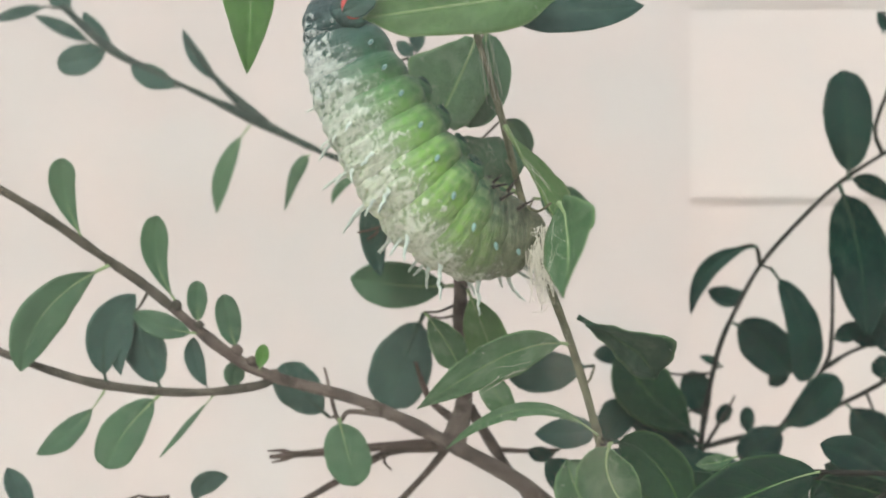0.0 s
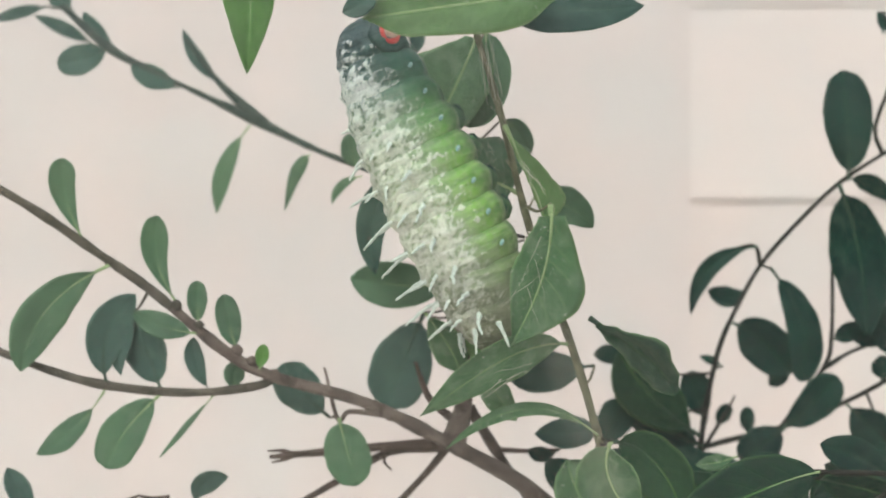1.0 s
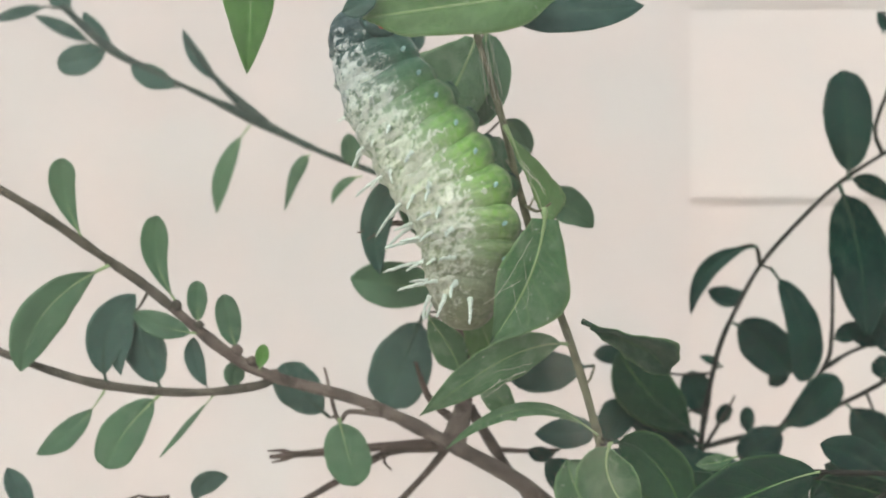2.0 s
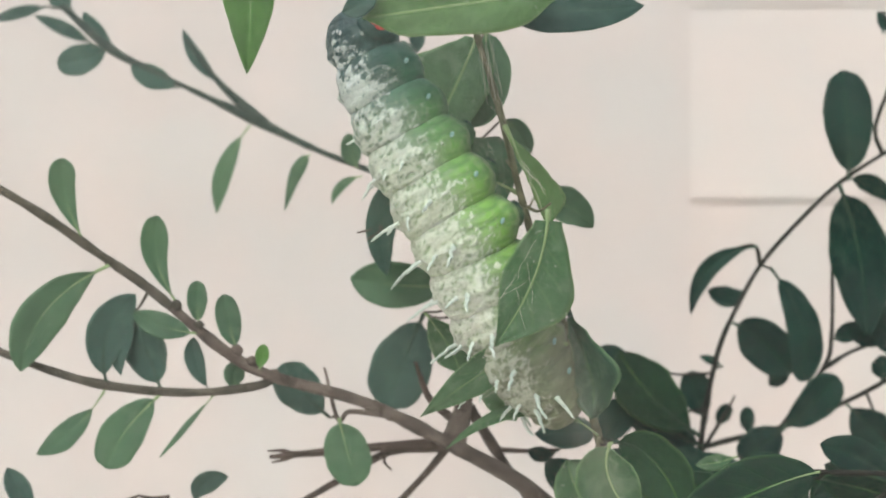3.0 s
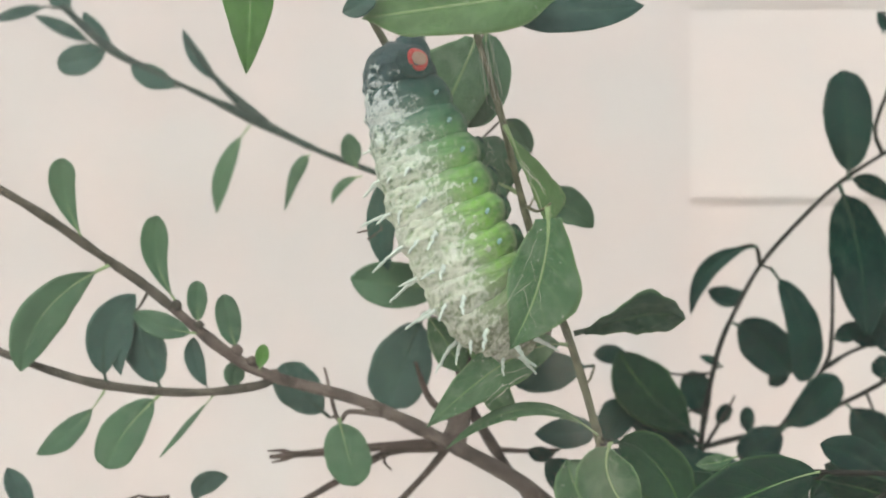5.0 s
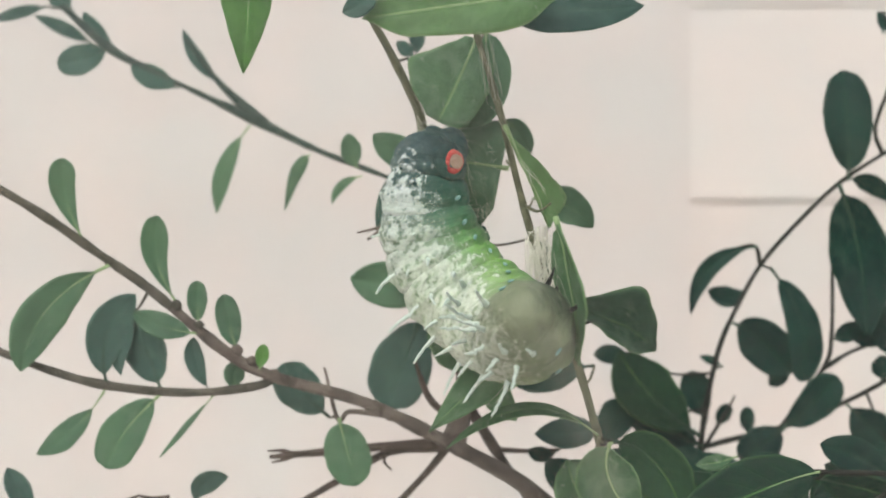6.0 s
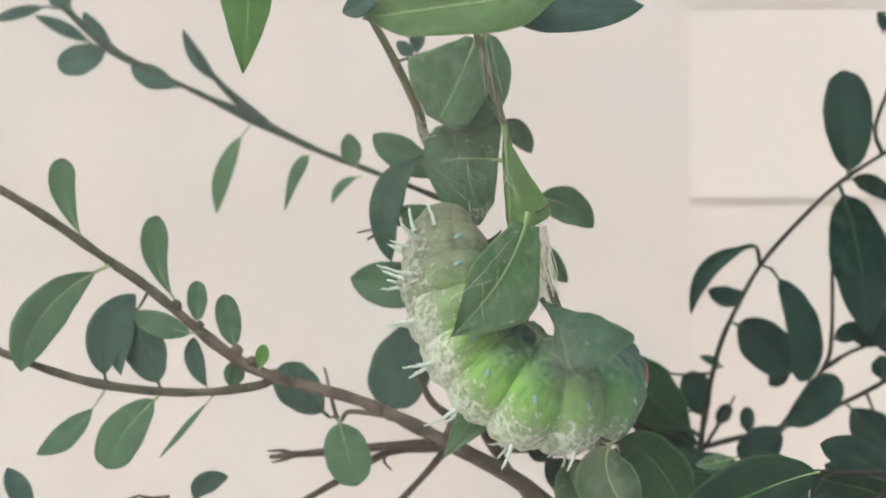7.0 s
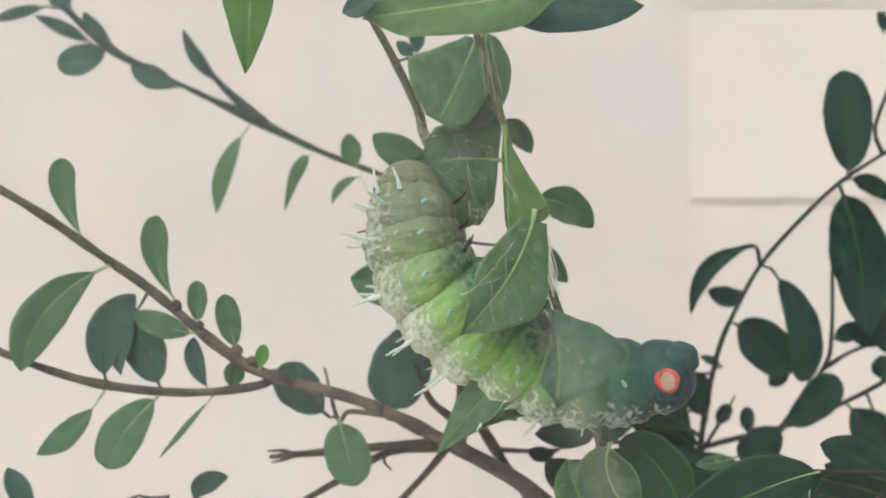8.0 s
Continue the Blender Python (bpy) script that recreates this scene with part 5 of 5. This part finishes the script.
def motions():
    times = sorted({round(0.1 * i, 2) for i in range(81)} | {6.05, 6.15, 6.25})
    table = [(t, ring_poses(t)) for t in times]
    for k, ring in enumerate(rings):
        walk(ring, [(t, p[k]) for t, p in table])
    swing(tip_leaf, twig, [(0.0, (-40.8, -12.0, 186.8), (-41.4, -12.0, 157.0), 5), (4.5, (-40.8, -12.0, 186.8), (-41.4, -12.0, 157.5), 5), (6.5, (-41.1, -12.0, 186.8), (-42.3, -12.0, 158.0), 6), (8.0, (-40.8, -12.0, 186.8), (-41.7, -12.0, 157.9), 5)])
    swing(front_leaf, twig, [
        (0.0, (23.8, -14.0, 129.8), (22.6, -35.0, 113.6), 60),
        (0.2, (22.3, -14.0, 129.4), (11.4, -14.0, 105.7), 0),
        (0.4, (22.3, -14.0, 129.4), (6.0, -14.0, 106.1), 0),
        (0.5, (24.7, -14.0, 128.4), (17.3, -14.0, 102.9), 0),
        (0.8, (20.3, -14.0, 129.4), (26.8, -14.0, 100.0), 48),
        (1.0, (22.6, -14.0, 129.4), (14.3, -14.0, 100.4), 0),
        (1.2, (21.4, -14.0, 128.8), (13.2, -14.0, 102.1), 0),
        (1.5, (23.2, -14.0, 129.4), (11.1, -14.0, 100.4), 0),
        (1.7, (21.4, -14.0, 128.8), (10.0, -14.0, 101.2), 0),
        (2.8, (21.4, -14.0, 128.8), (10.4, -14.0, 100.9), 0),
        (3.0, (22.0, -14.0, 128.4), (9.7, -14.0, 96.9), 0),
        (3.2, (21.4, -14.0, 128.8), (12.0, -14.0, 100.0), 0),
        (3.5, (23.2, -14.0, 129.4), (12.6, -14.0, 100.1), 0),
        (3.7, (21.4, -14.0, 128.8), (13.2, -14.0, 100.9), 0),
        (4.0, (23.8, -14.0, 128.9), (21.2, -30.0, 108.4), 50),
        (4.2, (21.4, -14.0, 128.8), (13.7, -14.0, 101.2), 10),
        (4.5, (23.8, -14.0, 129.6), (13.2, -14.0, 99.9), 0),
        (4.7, (22.3, -14.0, 129.4), (14.3, -14.0, 102.3), 20),
        (5.8, (21.4, -14.0, 127.8), (17.5, -14.0, 95.8), 0),
        (6.0, (22.6, -18.0, 126.5), (26.6, -18.0, 103.2), 76),
        (6.1, (17.6, -18.0, 125.0), (19.9, -18.0, 94.5), 60),
        (6.2, (17.9, -14.0, 125.8), (20.1, -34.0, 107.0), 35),
        (6.3, (18.7, -14.0, 128.4), (6.5, -14.0, 98.0), 46),
        (6.5, (18.3, -14.0, 128.2), (6.2, -14.0, 98.0), 45),
        (6.7, (18.5, -14.0, 128.2), (3.7, -14.0, 98.5), 18),
        (7.0, (17.9, -14.0, 127.8), (-0.2, -14.0, 98.8), 0),
        (7.2, (15.9, -14.0, 126.5), (9.7, -14.0, 98.6), 0),
        (7.5, (18.7, -14.0, 128.2), (2.6, -14.0, 97.1), 0),
        (8.0, (19.4, -14.0, 128.4), (1.5, -14.0, 98.5), 0),
    ])
    swing(folded_leaf, twig, [
        (0.0, (13.4, -4.0, 147.0), (24.6, -4.0, 126.5), -50),
        (0.8, (13.4, -4.0, 147.0), (23.9, -4.0, 126.3), -50),
        (1.0, (13.4, -4.0, 147.0), (22.7, -4.0, 126.0), -47),
        (5.8, (13.4, -4.0, 147.0), (22.7, -4.0, 126.0), -47),
        (6.0, (13.4, -4.0, 147.0), (22.9, -4.0, 126.0), -47),
        (6.1, (13.3, -4.0, 147.0), (18.6, -4.0, 124.1), -25),
        (6.2, (13.3, -4.0, 147.0), (14.9, -4.0, 122.8), 0),
        (8.0, (13.3, -4.0, 147.0), (14.2, -4.0, 122.8), 0),
    ])
    swing(rolled_leaf, twig, [
        (0.0, (17.5, 12.0, 132.9), (-2.1, 12.0, 140.0), 0),
        (5.8, (17.2, 12.0, 133.2), (-2.4, 12.0, 140.0), 0),
        (6.1, (14.6, 12.0, 140.5), (-5.5, 12.0, 139.7), 0),
        (8.0, (14.6, 12.0, 140.5), (-5.5, 12.0, 139.7), 0),
    ])
    swing(left_leaf, twig, [
        (0.0, (27.5, -2.0, 98.8), (-5.7, -2.0, 84.9), -28),
        (0.5, (27.5, -2.0, 98.8), (-4.0, -2.0, 82.9), -28),
        (1.0, (27.5, -2.0, 98.8), (-5.2, -2.0, 83.2), -28),
        (1.5, (27.5, -2.0, 98.8), (-5.2, -2.0, 83.4), -28),
        (3.0, (27.5, -2.0, 98.8), (-5.5, -2.0, 82.9), -28),
        (3.5, (27.5, -2.0, 98.8), (-5.2, -2.0, 82.7), -28),
        (4.5, (27.5, -2.0, 98.8), (-4.2, -2.0, 80.7), -12),
        (5.8, (27.5, -2.0, 98.8), (-4.8, -2.0, 79.7), -12),
        (6.0, (27.5, -2.0, 98.8), (-4.2, -2.0, 79.2), -12),
        (6.1, (27.5, -2.0, 98.8), (-2.7, -2.0, 77.2), 0),
        (6.2, (24.9, -2.0, 100.8), (8.4, -2.0, 69.3), 0),
        (6.3, (27.5, -2.0, 98.8), (-0.5, -2.0, 75.5), 0),
        (6.5, (27.5, -2.0, 98.8), (-1.1, -2.0, 75.2), 0),
        (7.2, (27.4, -2.0, 96.6), (0.1, -2.0, 73.6), 0),
        (8.0, (26.8, -2.0, 97.5), (-1.1, -2.0, 75.2), 0),
    ])
    swing(right_leaf, twig, [
        (0.0, (29.5, -2.0, 104.7), (48.5, 6.6, 90.9), 55),
        (0.5, (29.4, -2.0, 103.6), (49.6, 0.2, 89.0), 60),
        (0.8, (28.8, -2.0, 99.8), (51.0, -2.0, 93.4), 62),
        (1.0, (31.8, -2.0, 104.6), (50.8, -4.2, 88.6), 65),
        (1.2, (28.8, -2.0, 99.8), (47.3, -2.0, 94.7), 64),
        (1.5, (30.4, -2.0, 105.7), (48.7, 8.6, 92.4), 62),
        (2.8, (28.8, -2.0, 99.8), (46.4, -2.0, 94.7), 64),
        (3.0, (26.8, -2.0, 107.1), (31.8, -2.0, 87.2), 62),
        (3.1, (32.4, -2.0, 105.2), (45.4, -2.0, 95.3), 72),
        (3.2, (28.8, -2.0, 99.8), (45.4, -2.0, 98.8), 62),
        (3.5, (26.8, -2.0, 109.0), (46.8, 8.6, 98.3), 76),
        (4.0, (24.9, -2.0, 101.5), (45.8, 10.5, 107.5), 5),
        (4.1, (31.8, -2.0, 100.3), (43.6, -2.0, 116.4), 40),
        (4.2, (28.3, -2.0, 103.7), (46.0, -2.0, 104.5), 55),
        (4.5, (25.6, -2.0, 107.7), (46.2, -14.5, 103.6), 66),
        (4.7, (28.8, -2.0, 99.8), (45.4, -2.0, 105.2), 54),
        (5.8, (28.7, -2.0, 107.1), (44.4, -2.0, 100.5), 62),
        (6.0, (26.1, 10.0, 107.4), (43.6, 10.0, 99.4), 42),
        (6.1, (24.3, -2.0, 109.6), (41.7, -2.0, 99.7), 10),
        (6.2, (26.8, -2.0, 105.2), (37.7, -2.0, 91.6), 25),
        (6.3, (20.6, -13.0, 109.4), (24.4, -34.7, 97.5), -52),
        (6.5, (20.6, -13.0, 109.4), (24.4, -34.7, 97.5), -52),
        (6.7, (20.6, -13.0, 109.5), (24.4, -34.0, 97.2), -34),
        (7.0, (20.9, -13.0, 109.8), (24.5, -32.5, 96.5), -20),
        (7.2, (20.9, -13.0, 109.6), (25.0, -30.0, 92.0), 0),
        (7.5, (21.4, -13.0, 109.4), (23.4, -29.1, 90.4), 5),
        (8.0, (21.8, -13.0, 109.3), (22.5, -27.3, 88.8), 2),
    ])
    swing(hanging_leaf, shrub, [
        (0.0, (-5.3, 22.0, 139.7), (-14.9, 22.0, 113.1), 15),
        (0.5, (-5.7, 22.0, 139.7), (-16.2, 22.0, 114.5), 5),
        (1.0, (-5.3, 22.0, 139.7), (-16.2, 22.0, 113.6), 10),
        (1.5, (-4.9, 22.0, 139.7), (-15.7, 22.0, 114.7), 10),
        (2.8, (-3.5, 22.0, 139.7), (-12.4, 22.0, 116.1), 10),
        (3.5, (-3.5, 22.0, 140.4), (-12.4, 22.0, 116.3), 10),
        (4.5, (-3.5, 22.0, 141.1), (-12.7, 22.0, 117.4), 10),
        (5.8, (-3.0, 22.0, 141.5), (-9.3, 22.0, 119.1), 10),
        (6.1, (-2.6, 22.0, 142.9), (-8.4, 22.0, 119.9), 10),
        (6.2, (-3.0, 22.0, 143.1), (-11.4, 22.0, 119.9), 0),
        (8.0, (-3.0, 22.0, 143.4), (-11.1, 22.0, 120.1), 0),
    ])


motions()
